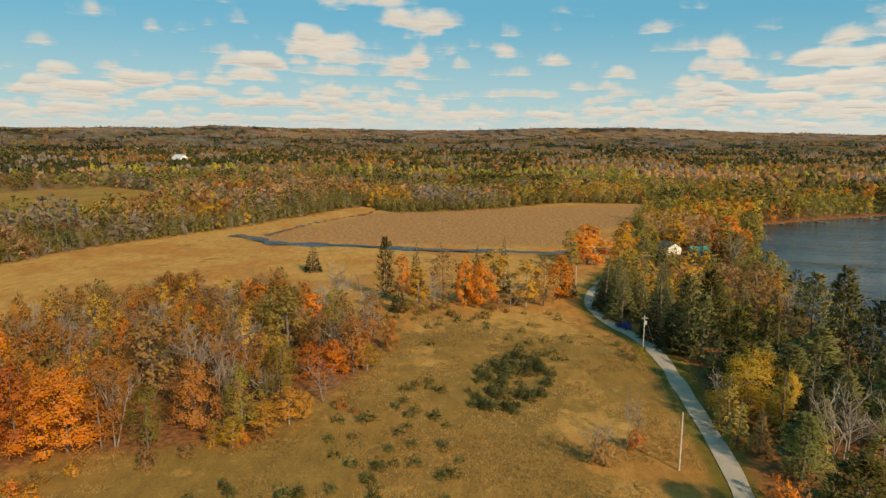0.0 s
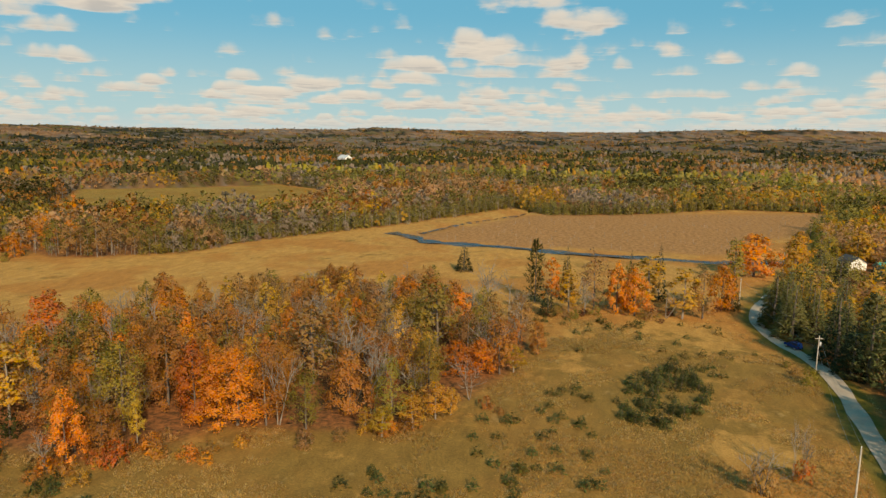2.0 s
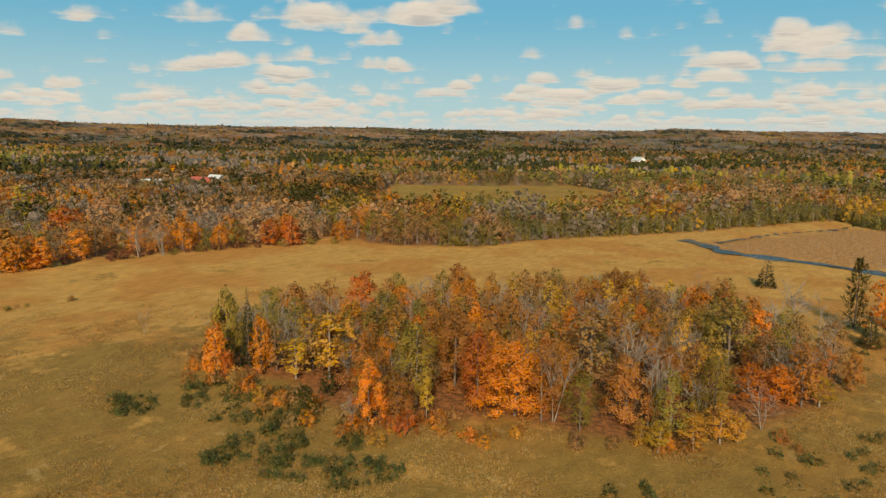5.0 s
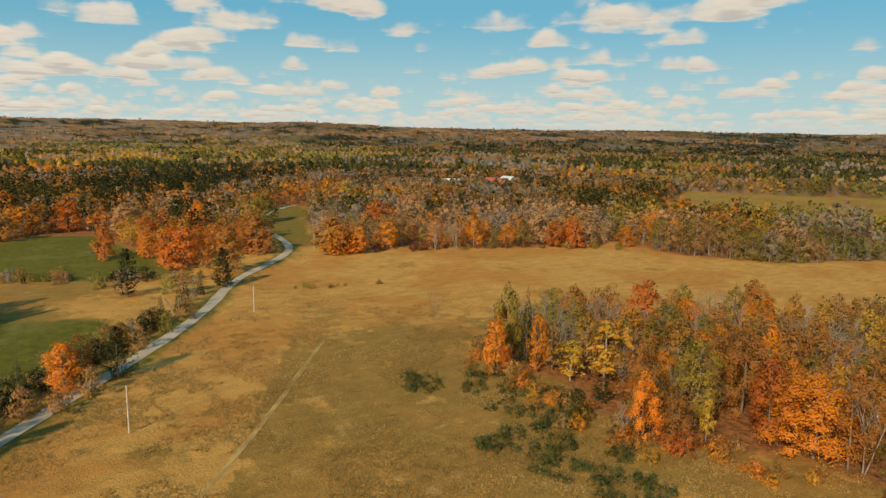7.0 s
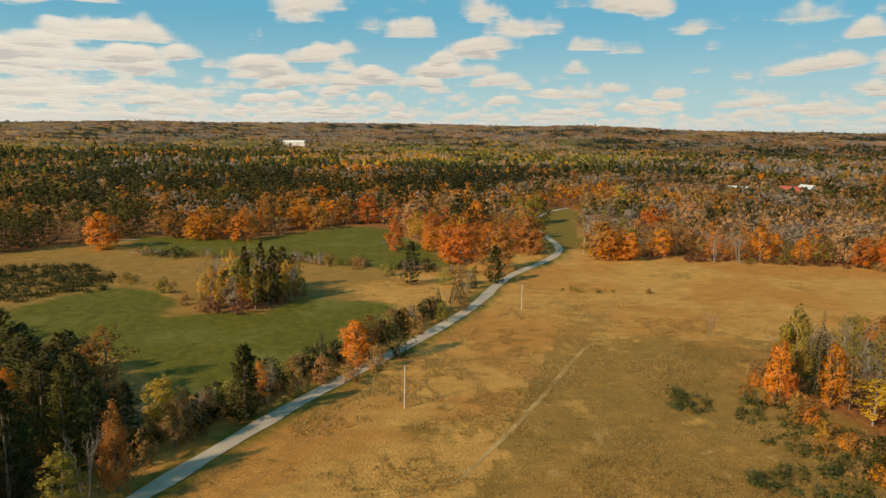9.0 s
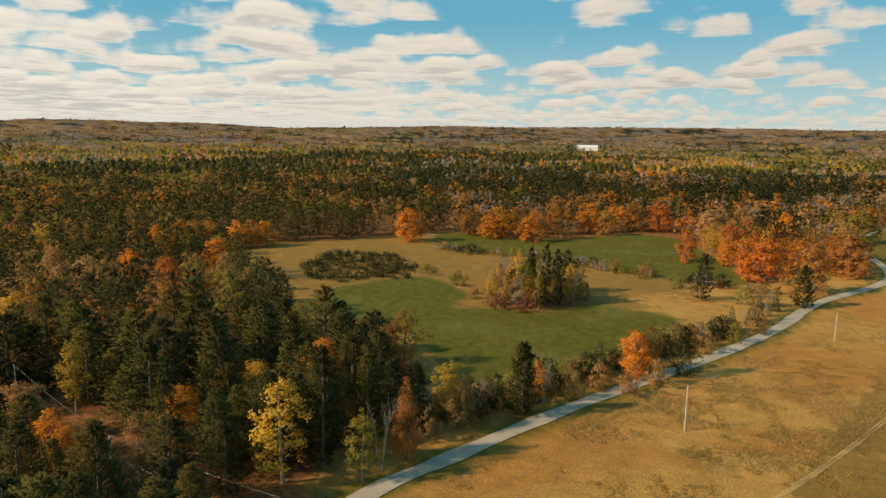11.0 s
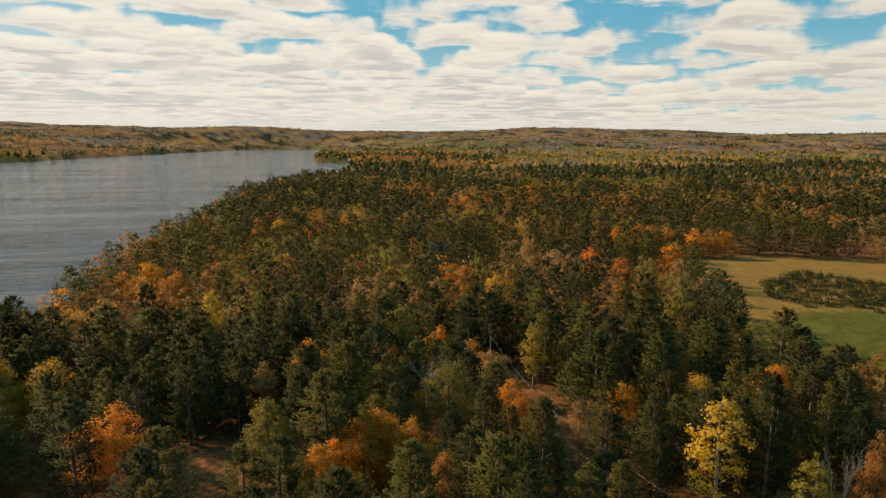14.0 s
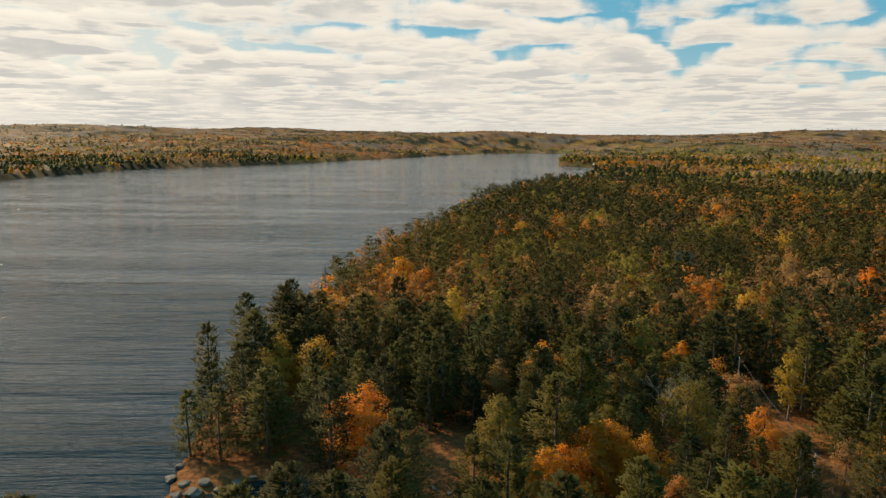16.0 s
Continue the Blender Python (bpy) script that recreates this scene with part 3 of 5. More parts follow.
# ------------------------------------------------------------------ ground, lane and water
def build_ground():
    fine = np.arange(-42, 208, 0.56)
    rough = np.arange(208, 318, 5.0)
    yaw = np.radians(np.r_[fine, rough])
    r = np.r_[2, 20, 40, 55, 65, np.exp(np.arange(np.log(72), np.log(640), 0.018)), np.exp(np.arange(np.log(648), np.log(4900), 0.028))]
    x, y = -r[:, None] * np.sin(yaw)[None], r[:, None] * np.cos(yaw)[None]
    z = ground_z(x.ravel(), y.ravel())
    x, y = x.ravel(), y.ravel()
    nr, na = len(r), len(yaw)
    i, j = np.arange(nr - 1)[:, None] * na, np.arange(na)[None]
    f = np.stack([i + j, i + na + j, i + na + (j + 1) % na, i + (j + 1) % na], -1).reshape(-1, 4)
    v = np.vstack([np.c_[x, y, z], [[0, 0, z[:na].min()]]])
    cap = np.c_[np.full(na, len(v) - 1), np.arange(na), (np.arange(na) + 1) % na]
    me = mesh_of("ground", v, [f, cap], GROUND, smooth=True)
    edge = 5 * (lattice(x / 14, y / 14, 2) - 0.5) + 3 * (lattice(x / 5, y / 5, 4) - 0.5)
    green = np.maximum(step(-signed(x, y, GREEN_NORTH) + edge, -1, 2), step(-signed(x, y, GREEN_SOUTH) + edge, -1, 2))
    green = np.maximum(green, 0.5 * step(-signed(x, y, OPEN_FAR) + edge, -2, 4))
    lane_d = away(x, y, LANE, False)
    green = np.maximum(green, 0.8 * (1 - step(lane_d + edge * 0.2, 3.0, 4.6)))
    green = np.maximum(green, 0.6 * step(-x, 295, 312) * step(-signed(x, y, OPEN_WEST), 0, 3) * step(y, 84, 96))
    marsh = step(-signed(x, y, MARSH) + 2 * edge, -4, 8)
    wood = forest_floor(x, y, edge)
    a = me.attributes.new("zone", "FLOAT_COLOR", "POINT")
    r = np.hypot(x, y)
    # Near ground is olive, far straw; the step also stands for foreground cloud shade.
    dry = 0.2 + 0.75 * step(r, 150, 215) + 0.5 * step(x, 12, 30) * step(-y, -135, -115)
    dry = np.where(signed(x, y, OPEN_WEST) < -2, 0.1 + 0.75 * (1 - step(signed(x, y, OPEN_NORTH), 0, 34)), dry)
    col = np.c_[green, marsh, wood, np.clip(dry, 0, 1)]
    a.data.foreach_set("color", np.vstack([col, [[0, 0, 0, 1]]]).astype(np.float32).ravel())
    tagged(new("ground", me), "dry grass meadow, marsh and leaf-strewn woodland floor", "ground", kind="structure")


def is_open(x, y):
    return inside(x, y, OPEN_NORTH) | inside(x, y, OPEN_WEST) | inside(x, y, OPEN_FAR)


def forest_floor(x, y, edge):
    d = np.minimum(np.minimum(signed(x, y, OPEN_NORTH), signed(x, y, OPEN_WEST)), signed(x, y, OPEN_FAR))
    d = np.maximum(d, -signed(x, y, GROVE))
    d = np.maximum(d, -signed(x, y, CLUMP))
    return step(d + edge * 0.6, -2, 3)


def ribbon(name, line, wide, lift, mat, label, cat, every=2.5, rag=0.15, sink=False):
    p = smooth_line(line, every)
    d = np.gradient(p, axis=0)
    d /= np.linalg.norm(d, axis=1)[:, None]
    s = np.c_[-d[:, 1], d[:, 0]]
    cols = (-1.0, -0.5, 0.0, 0.5, 1.0)
    w_ = wide / 2 * (1 + rag * (lattice(np.arange(len(p)) / 3.0, np.zeros(len(p)), 8) - 0.5) * 2)
    rows = [np.c_[p + s * (w_ * c)[:, None], np.full(len(p), 0.0)] for c in cols]
    v = np.stack(rows, 1).reshape(-1, 3)
    v[:, 2] = lift if sink else ground_z(v[:, 0], v[:, 1]) + lift
    if not sink:
        v[:, 2] += 0.06 * (1 - np.tile(np.abs(cols), len(p)))
    i, j = np.arange(len(p) - 1)[:, None] * 5, np.arange(4)[None]
    f = np.stack([i + j, i + j + 1, i + 5 + j + 1, i + 5 + j], -1).reshape(-1, 4)
    me = mesh_of(name, v, f, mat, smooth=True)
    return tagged(new(name, me), label, cat, kind="structure")


build_ground()
ribbon("road", LANE, 3.5, 0.12, ASPHALT, "narrow worn pale asphalt country lane", "road")
TRACK_EARTH = plain("worn_grass", (0.4, 0.245, 0.085), 0.95, grain=1.5, vary=0.35)
for side in (-0.8, 0.8):
    ribbon("track", [(-158 + side, 55 - side), (-143 + side, 45 - side), (-129 + side, 37 - side), (-115 + side, 28 - side), (-104 + side, 20.5 - side), (-94 + side, 13 - side)],
           0.4, 0.04, TRACK_EARTH, "faint pale wheel track pressed into dry grass", "track", rag=0.5)
ribbon("stream", STREAM, 8.5, -0.35, LAKE_WATER, "narrow blue stream through the marsh", "stream", rag=0.6, sink=True)
ribbon("creek", CREEK, 3.0, -0.35, LAKE_WATER, "thin dark creek winding through the marsh", "stream", rag=0.6, sink=True)
lake = mesh_of("water", [(-1300, -2500, WATER), (900, -2500, WATER), (900, 700, WATER), (100, 700, WATER), (40, 60, WATER), (-10, -60, WATER), (-300, -500, WATER), (-1300, -900, WATER)],
               np.array([[0, 1, 2, 3, 4, 5, 6, 7]]), LAKE_WATER)
tagged(new("water", lake), "wind-rippled dark blue lake", "lake", kind="structure")

# ------------------------------------------------------------------ woods
def grid_points(x0, x1, y0, y1, gap):
    gx, gy = np.meshgrid(np.arange(x0, x1, gap), np.arange(y0, y1, gap))
    x = gx.ravel() + rng.uniform(-0.42, 0.42, gx.size) * gap
    y = gy.ravel() + rng.uniform(-0.42, 0.42, gx.size) * gap
    return x, y


def seen(x, y, pad=2.0):
    yaw = np.degrees(np.arctan2(-x, y)) % 360
    yaw = np.where(yaw > 300, yaw - 360, yaw)
    return (yaw > -34 - pad) & (yaw < 199 + pad), yaw


def pick(weights):
    return random.choices(list(weights), weights.values())[0]


def pick_all(yaw, r, rim, x, y, gap):
    """A kind and colour for each point; like trees stand together."""
    groups, kinds = {}, [None] * len(x)
    for i, (a, b, c) in enumerate(zip(yaw, r, rim)):
        weights = mixture(a, b, c)
        groups.setdefault(tuple(weights.items()), []).append(i)
    fields = {}
    for weights, rows in groups.items():
        rows = np.array(rows)
        cols = []
        for key, weight in weights:
            if key not in fields:
                seed = sum(map(ord, key[0])) + 3 * sum(map(ord, key[1]))
                f = 0.65 * lattice(x / gap, y / gap, seed) + 0.35 * lattice(x / gap * 3.1, y / gap * 3.1, seed + 5)
                fields[key] = (0.05 + f) ** 10
            cols.append(weight * fields[key][rows])
        run = np.cumsum(np.stack(cols, 1), axis=1)
        got = (rng.uniform(0, 1, len(rows))[:, None] * run[:, -1:] > run).sum(1)
        for i, k in zip(rows, got):
            kinds[i] = weights[min(k, len(weights) - 1)][0]
    return kinds


def edge_of(x, y):
    """How far the points are from the open land's edge."""
    return np.minimum(away(x, y, OPEN_WEST), away(x, y, OPEN_NORTH))


def mixture(yaw, r, edge):
    """Which trees grow there: (kind, colour) with weights. Some colours also carry haze, sun or cloud shade."""
    # Beyond 2300 m the paler pink and grey leaf colours stand in for haze.
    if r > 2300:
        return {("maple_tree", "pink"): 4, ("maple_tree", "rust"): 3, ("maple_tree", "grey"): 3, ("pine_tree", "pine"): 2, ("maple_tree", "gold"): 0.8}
    if r > 1000:
        if 75 < yaw < 152:
            # Yellow-green and gold here partly stand for sunlight on the woods.
            return {("maple_tree", "lime"): 3, ("maple_tree", "gold"): 3, ("maple_tree", "pink"): 3, ("pine_tree", "pine_warm"): 4, ("maple_tree", "olive"): 3, ("maple_tree", "grey"): 1.5}
        if yaw >= 152:
            return {("maple_tree", "orange"): 2.0, ("maple_tree", "rust"): 4, ("maple_tree", "olive"): 2, ("pine_tree", "pine_warm"): 3, ("pine_tree", "pine"): 3, ("maple_tree", "gold"): 1.6, ("maple_tree", "brown"): 4}
        # Dark pines and browns here stand in for a band of cloud shadow.
        return {("maple_tree", "brown"): 4, ("maple_tree", "rust"): 1.2, ("maple_tree", "grey"): 3, ("pine_tree", "dark"): 2, ("pine_tree", "pine"): 3, ("maple_tree", "olive"): 1.6}
    if yaw > 112 and r < 420:
        return {("pine_tree", "pine"): 8, ("pine_tree", "pine_warm"): 7, ("pine_tree", "dark"): 2, ("maple_tree", "rust"): 1.0,
                ("maple_tree", "olive"): 1.2, ("maple_tree", "orange"): 0.4, ("maple_tree", "gold"): 0.25, ("maple_tree", "brown"): 0.7}
    if yaw > 112:
        return {("pine_tree", "pine"): 6, ("pine_tree", "pine_warm"): 6, ("pine_tree", "dark"): 3, ("maple_tree", "rust"): 1.6, ("maple_tree", "olive"): 1.4,
                ("maple_tree", "brown"): 1.1, ("maple_tree", "orange"): 0.4}
    if yaw > 70:
        if edge < 22:
            return {("maple_tree", "orange"): 2, ("maple_tree", "rust"): 3.5, ("maple_tree", "red"): 1.2, ("maple_tree", "gold"): 0.6, ("maple_tree", "brown"): 2.5, ("pine_tree", "pine"): 0.8}
        return {("pine_tree", "dark"): 6, ("pine_tree", "pine"): 6, ("pine_tree", "pine_warm"): 2, ("maple_tree", "rust"): 1.2, ("maple_tree", "brown"): 2,
                ("maple_tree", "orange"): 0.25, ("maple_tree", "grey"): 1.0}
    # Leaf colours are chosen brighter below, partly to stand in for front light.
    if yaw > 38:
        if edge < 90:
            return {("maple_tree", "rust"): 2.4, ("maple_tree", "brown"): 1, ("maple_tree", "grey"): 2.4, ("maple_tree", "pink"): 4, ("maple_tree", "orange"): 1.5, ("maple_tree", "gold"): 1.2,
                    ("pine_tree", "pine_warm"): 1.6, ("cedar_tree", "cedar"): 2, ("maple_tree", "olive"): 2}
        return {("maple_tree", "rust"): 2, ("maple_tree", "brown"): 4, ("maple_tree", "grey"): 3, ("maple_tree", "pink"): 0.8, ("maple_tree", "orange"): 0.5,
                ("pine_tree", "pine_warm"): 2.4, ("pine_tree", "pine"): 1.2, ("maple_tree", "olive"): 1.4}
    if yaw < -1 and r < 740:
        return {("pine_tree", "cedar"): 3, ("pine_tree", "pine_warm"): 2, ("spruce_tree", "cedar"): 1.5, ("maple_tree", "lime"): 3, ("maple_tree", "gold"): 2.2, ("maple_tree", "yellow"): 0.8,
                ("maple_tree", "olive"): 2, ("maple_tree", "orange"): 0.4, ("maple_tree", "pink"): 0.8}
    if r < 600:
        if edge < 30:
            return {("cedar_tree", "cedar"): 8, ("cedar_tree", "lime"): 1.6, ("spruce_tree", "pine_warm"): 1.0, ("maple_tree", "grey"): 1.6, ("maple_tree", "gold"): 0.5, ("pine_tree", "cedar"): 1.2}
        return {("maple_tree", "pink"): 4.5, ("maple_tree", "grey"): 2.6, ("maple_tree", "gold"): 1.0, ("maple_tree", "lime"): 2.6, ("pine_tree", "cedar"): 2.2,
                ("maple_tree", "rust"): 1.0, ("spruce_tree", "pine_warm"): 0.8, ("maple_tree", "yellow"): 0.3}
    return {("maple_tree", "rust"): 1.6, ("maple_tree", "lime"): 3, ("maple_tree", "grey"): 2, ("maple_tree", "gold"): 1.2, ("pine_tree", "pine_warm"): 2.5,
            ("pine_tree", "cedar"): 3, ("maple_tree", "brown"): 2, ("maple_tree", "pink"): 1.6}


SHAPE = {"maple_tree": (crown_round, 13.5, 4.7, 0.08), "oak_tree": (crown_round, 13.5, 3.8, 0.2), "pine_tree": (crown_pine, 15.5, 5.0, 0.08),
         "spruce_tree": (crown_spire, 13.5, 2.6, 0.04), "cedar_tree": (crown_spire, 9.5, 2.0, 0.03), "young_pine": (crown_spire, 2.4, 1.1, 0.02)}
far_models = {}


# leaf sprays and their size: near, rim, inner, rim far off, inner far off, distant, at the horizon
LEVELS = ((900, 0.34, 0.0), (640, 0.34, 0.0), (330, 0.41, 0.15), (210, 0.54, 0.0), (64, 0.76, 0.38), (11, 1.55, 0.45), (9, 2.4, 0.35))


def far_model(kind, level, v):
    key = (kind, level, v)
    if key not in far_models:
        g = np.random.default_rng(v + 17 * level + sum(map(ord, kind)))
        make, tall, wide, low = SHAPE[kind]
        n, size, cap = LEVELS[level]
        if kind == "young_pine":
            n, size = 90, 0.3
        if level > 4:
            make = crown_spire if make is crown_spire else crown_round
        vv, ff, nn = make(g, tall, wide, low, n, size, cap)
        crown_n = len(vv)
        if level in (0, 1, 3) and kind != "young_pine":
            tv, tf = tube(np.array([(0, 0, -0.4), (0, 0, tall * 0.75)]), np.array([0.2, 0.06]), 3)
            tf = np.vstack([tf[:, [0, 1, 2]], tf[:, [0, 2, 3]]])
            vv, ff, nn = np.vstack([vv, tv]), np.vstack([ff, tf + crown_n]), np.vstack([nn, unit(tv * (1, 1, 0))])
        far_models[key] = (vv, ff, unit(nn + (0, 0, 0.45)), crown_n)
    return far_models[key]


def stand(name, xs, ys, kinds, level, label):
    """Many trees that nobody would count, in one mesh."""
    if not len(xs):
        return
    zs, sorts = ground_z(xs, ys), {}
    which = rng.integers(0, 7, len(xs))
    for i, (kind, _) in enumerate(kinds):
        sorts.setdefault((kind, which[i]), []).append(i)
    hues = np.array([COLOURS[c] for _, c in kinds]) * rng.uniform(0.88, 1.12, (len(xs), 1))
    turn, size, tall = rng.uniform(0, 6.28, len(xs)), rng.uniform(0.75, 1.2, len(xs)), rng.uniform(0.75, 1.1, len(xs))
    vs, fs, ts, ns, ms, o = [], [], [], [], [], 0
    for (kind, v_), rows in sorts.items():
        v, f, nn, crown_n = far_model(kind, level, int(v_))
        rows = np.array(rows)
        c, d = np.cos(turn[rows])[:, None], np.sin(turn[rows])[:, None]
        q = size[rows][:, None]
        vs.append(np.stack([(v[:, 0] * c - v[:, 1] * d) * q + xs[rows][:, None], (v[:, 0] * d + v[:, 1] * c) * q + ys[rows][:, None],
                            v[:, 2] * q * tall[rows][:, None] + zs[rows][:, None]], -1).reshape(-1, 3))
        ns.append(np.stack([nn[:, 0] * c - nn[:, 1] * d, nn[:, 0] * d + nn[:, 1] * c, np.broadcast_to(nn[:, 2], (len(rows), len(v)))], -1).reshape(-1, 3))
        t = np.repeat(hues[rows][:, None], len(v), axis=1)
        t[:, crown_n:] = (0.14, 0.115, 0.095) if kind in CONIFERS else (0.34, 0.29, 0.24)
        ts.append(t.reshape(-1, 3))
        fs.append((f[None] + o + np.arange(len(rows))[:, None, None] * len(v)).reshape(-1, 3))
        ms.append(np.full(len(rows) * len(f), int(kind in CONIFERS)))
        o += len(v) * len(rows)
    me = mesh_of(name, np.vstack(vs), np.vstack(fs), [LEAF_STUFF, NEEDLE_STUFF], tint=np.vstack(ts), mat_index=np.concatenate(ms), normals=np.vstack(ns))
    tagged(new(name, me), label, "forest", kind="stuff")


taken, screens = [], set()
lane_line = smooth_line(LANE, 1.0)


def free(x, y, gap=0.75):
    """Whether no singly placed tree stands there."""
    ok = np.ones(x.shape, bool)
    for a, b, c in taken:
        far = math.hypot(a, b)
        along, across = (x * a + y * b) / far, np.abs(x * b - y * a) / far
        ok &= (np.hypot(x - a, y - b) > c * gap + 1.2) & ~(((a, b) not in screens) & (along > far - min(3.2 * c, 16.0)) & (along < far) & (across < c * 0.7))
    return ok


def trees(kind, colour, *spots):
    """Trees of one kind and colour at x, y with their height and half width."""
    usual = KINDS[kind][1:3] if kind in KINDS else (12.0, 4.0)
    for x, y, tall, half in spots:
        half = min(half, tall * (0.5 if kind in ("maple_tree", "bush") else 0.3 if kind in CONIFERS else 0.42))
        near = lane_line[np.argmin(np.hypot(lane_line[:, 0] - x, lane_line[:, 1] - y))]
        d = math.hypot(x - near[0], y - near[1])
        need = half * (0.9 if x < 0 else 0.45) + (2.6 if x < 0 else 2.2)
        if d < need:
            side = 1 if x * x + y * y > near[0] ** 2 + near[1] ** 2 else -1
            reach = math.hypot(*near) if x < 0 else 1.0
            x, y = (near[0] + (near[0] / reach) * need * side, near[1] + (near[1] / reach) * need * side) if x < 0 else (near[0] + need * side, y)
        plant(kind, x, y, tall / usual[0], colour, half / usual[1])
        taken.append((x, y, half))
        if kind in CONIFERS:
            screens.add((x, y))


NEAR = 172.0


def woods():
    # mid distance
    x, y = grid_points(-720, 640, -720, 720, 7.1)
    r = np.hypot(x, y)
    ok, yaw = seen(x, y)
    ok &= (r > 45) & (r < 720) & ~is_open(x, y) & (signed(x, y, LAKE) > 1.6) & (away(x, y, LANE, False) > 5.5)
    ok &= ~inside(x, y, TRAIL) & ~inside(x, y, GLADE) & free(x, y) & ~inside(x, y, VISTA)
    ok &= (away(x, y, LANE, False) > 8.5) | (yaw > 60)
    x, y, r, yaw = x[ok], y[ok], r[ok], yaw[ok]
    order = np.argsort(r)
    x, y, r, yaw = x[order], y[order], r[order], yaw[order]
    near, rim, zz = r < NEAR, edge_of(x, y), ground_z(x, y) - 0.05
    spare = []
    for xx, yy, ya, rr, ee, ze in zip(*(q[near] for q in (x, y, yaw, r, rim, zz))):
        kind, colour = pick(mixture(ya, rr, ee) if ya > 40 else RIGHT_SIDE)
        if kind == "maple_tree" and rng.uniform() < 0.25:
            kind = "oak_tree"
        if counts.get(kind, 0) < 285:
            tall = rng.uniform(0.62, 1.12)
            plant(kind, xx, yy, tall, colour, tall * (rng.uniform(1.05, 1.35) if ya > 40 else rng.uniform(1.35, 1.8)), z=ze)
        else:
            spare.append((xx, yy, (kind, colour)))
    if spare:
        stand("mixed_forest", np.array([q[0] for q in spare]), np.array([q[1] for q in spare]), [q[2] for q in spare], 0, "dense dark pine wood with orange maples beside the lake")
    x, y, r, yaw, rim = (q[~near] for q in (x, y, r, yaw, rim))
    drift = 26 * (lattice(x / 130, y / 130, 71) - 0.5)
    kinds = pick_all(yaw + drift, r * (1 + drift / 100), rim, x, y, 42.0)
    front = np.minimum(np.minimum(rim, away(x, y, OPEN_FAR)), signed(x, y, LAKE)) < 13
    for lo, hi, level in ((0, 360, 1), (360, 730, 3)):
        for a0, a1 in ((-40, 40), (40, 100), (100, 210)):
            for deep in (0, 1):
                s = np.where((r >= lo) & (r < hi) & (yaw >= a0) & (yaw < a1) & (front != bool(deep)))[0]
                stand("mixed_forest", x[s], y[s], [kinds[i] for i in s], level + deep, "dense mixed autumn forest of conifers and broad-leaved trees")
    # close ranks of cedars at the marsh's edge
    x, y = grid_points(-330, 190, 230, 580, 4.1)
    ok, yaw = seen(x, y)
    ok &= (yaw < 37) & (edge_of(x, y) < 20) & ~is_open(x, y) & (signed(x, y, LAKE) > 3) & free(x, y)
    x, y = x[ok], y[ok]
    stand("cedar_rank", x, y, [("cedar_tree", "cedar" if rng.uniform() < 0.75 else "olive") for _ in x], 3, "close rank of narrow olive-green cedars at the marsh edge")
    # far away
    x, y = grid_points(-1480, 900, -1480, 1480, 11.8)
    n = 30000
    r, yaw = 1400 + 2900 * rng.uniform(0, 1, n) ** 2.0, rng.uniform(-37, 202, n)
    x, y = np.r_[x, -r * np.sin(np.radians(yaw))], np.r_[y, r * np.cos(np.radians(yaw))]
    far = np.arange(len(x)) >= len(x) - n
    r = np.hypot(x, y)
    ok, yaw = seen(x, y)
    ok &= (r > 716) & (far | (r < 1440))
    x, y, r, yaw = x[ok], y[ok], r[ok], yaw[ok]
    ok = (signed(x, y, LAKE) > 2.5) & free(x, y)
    x, y, r, yaw = x[ok], y[ok], r[ok], yaw[ok]
    drift = 30 * (lattice(x / 420, y / 420, 72) - 0.5)
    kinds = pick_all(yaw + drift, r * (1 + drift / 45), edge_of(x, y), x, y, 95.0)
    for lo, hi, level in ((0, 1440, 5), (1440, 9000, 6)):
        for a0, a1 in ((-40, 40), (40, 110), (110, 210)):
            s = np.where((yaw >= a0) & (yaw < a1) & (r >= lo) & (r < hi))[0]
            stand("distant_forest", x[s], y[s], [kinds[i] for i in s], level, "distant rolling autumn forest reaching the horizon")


def canopy():
    """The closed leaf mass of the far forest, between the single tree tops."""
    r = np.exp(np.arange(np.log(560), np.log(4500), 0.018))
    yaw = np.arange(-40, 206, 0.42)
    x = (-r[:, None] * np.sin(np.radians(yaw))[None]).ravel()
    y = (r[:, None] * np.cos(np.radians(yaw))[None]).ravel()
    rr, aa = np.repeat(r, len(yaw)), np.tile(yaw, len(r))
    gap = np.minimum(signed(x, y, LAKE), signed(x, y, OPEN_FAR))
    for a, b, c in taken:
        if c > 30:
            gap = np.minimum(gap, np.hypot(x - a, y - b) - c)
    z = ground_z(x, y) + (8.0 + 4.5 * rng.uniform(-1, 1, len(x))) * step(gap, 2, 10) * step(rr, 560, 620) - 0.8
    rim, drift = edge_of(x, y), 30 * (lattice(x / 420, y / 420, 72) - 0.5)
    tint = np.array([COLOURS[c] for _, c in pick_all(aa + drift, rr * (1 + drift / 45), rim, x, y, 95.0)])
    # Leaf colours darkened at random, standing in for shade between the tree tops.
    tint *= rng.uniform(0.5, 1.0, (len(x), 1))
    na = len(yaw)
    i, j = np.arange(len(r) - 1)[:, None] * na, np.arange(na - 1)[None]
    f = np.stack([i + j, i + na + j, i + na + j + 1, i + j + 1], -1).reshape(-1, 4)
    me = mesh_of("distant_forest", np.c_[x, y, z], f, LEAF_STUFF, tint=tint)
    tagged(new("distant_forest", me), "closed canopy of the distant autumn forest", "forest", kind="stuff")




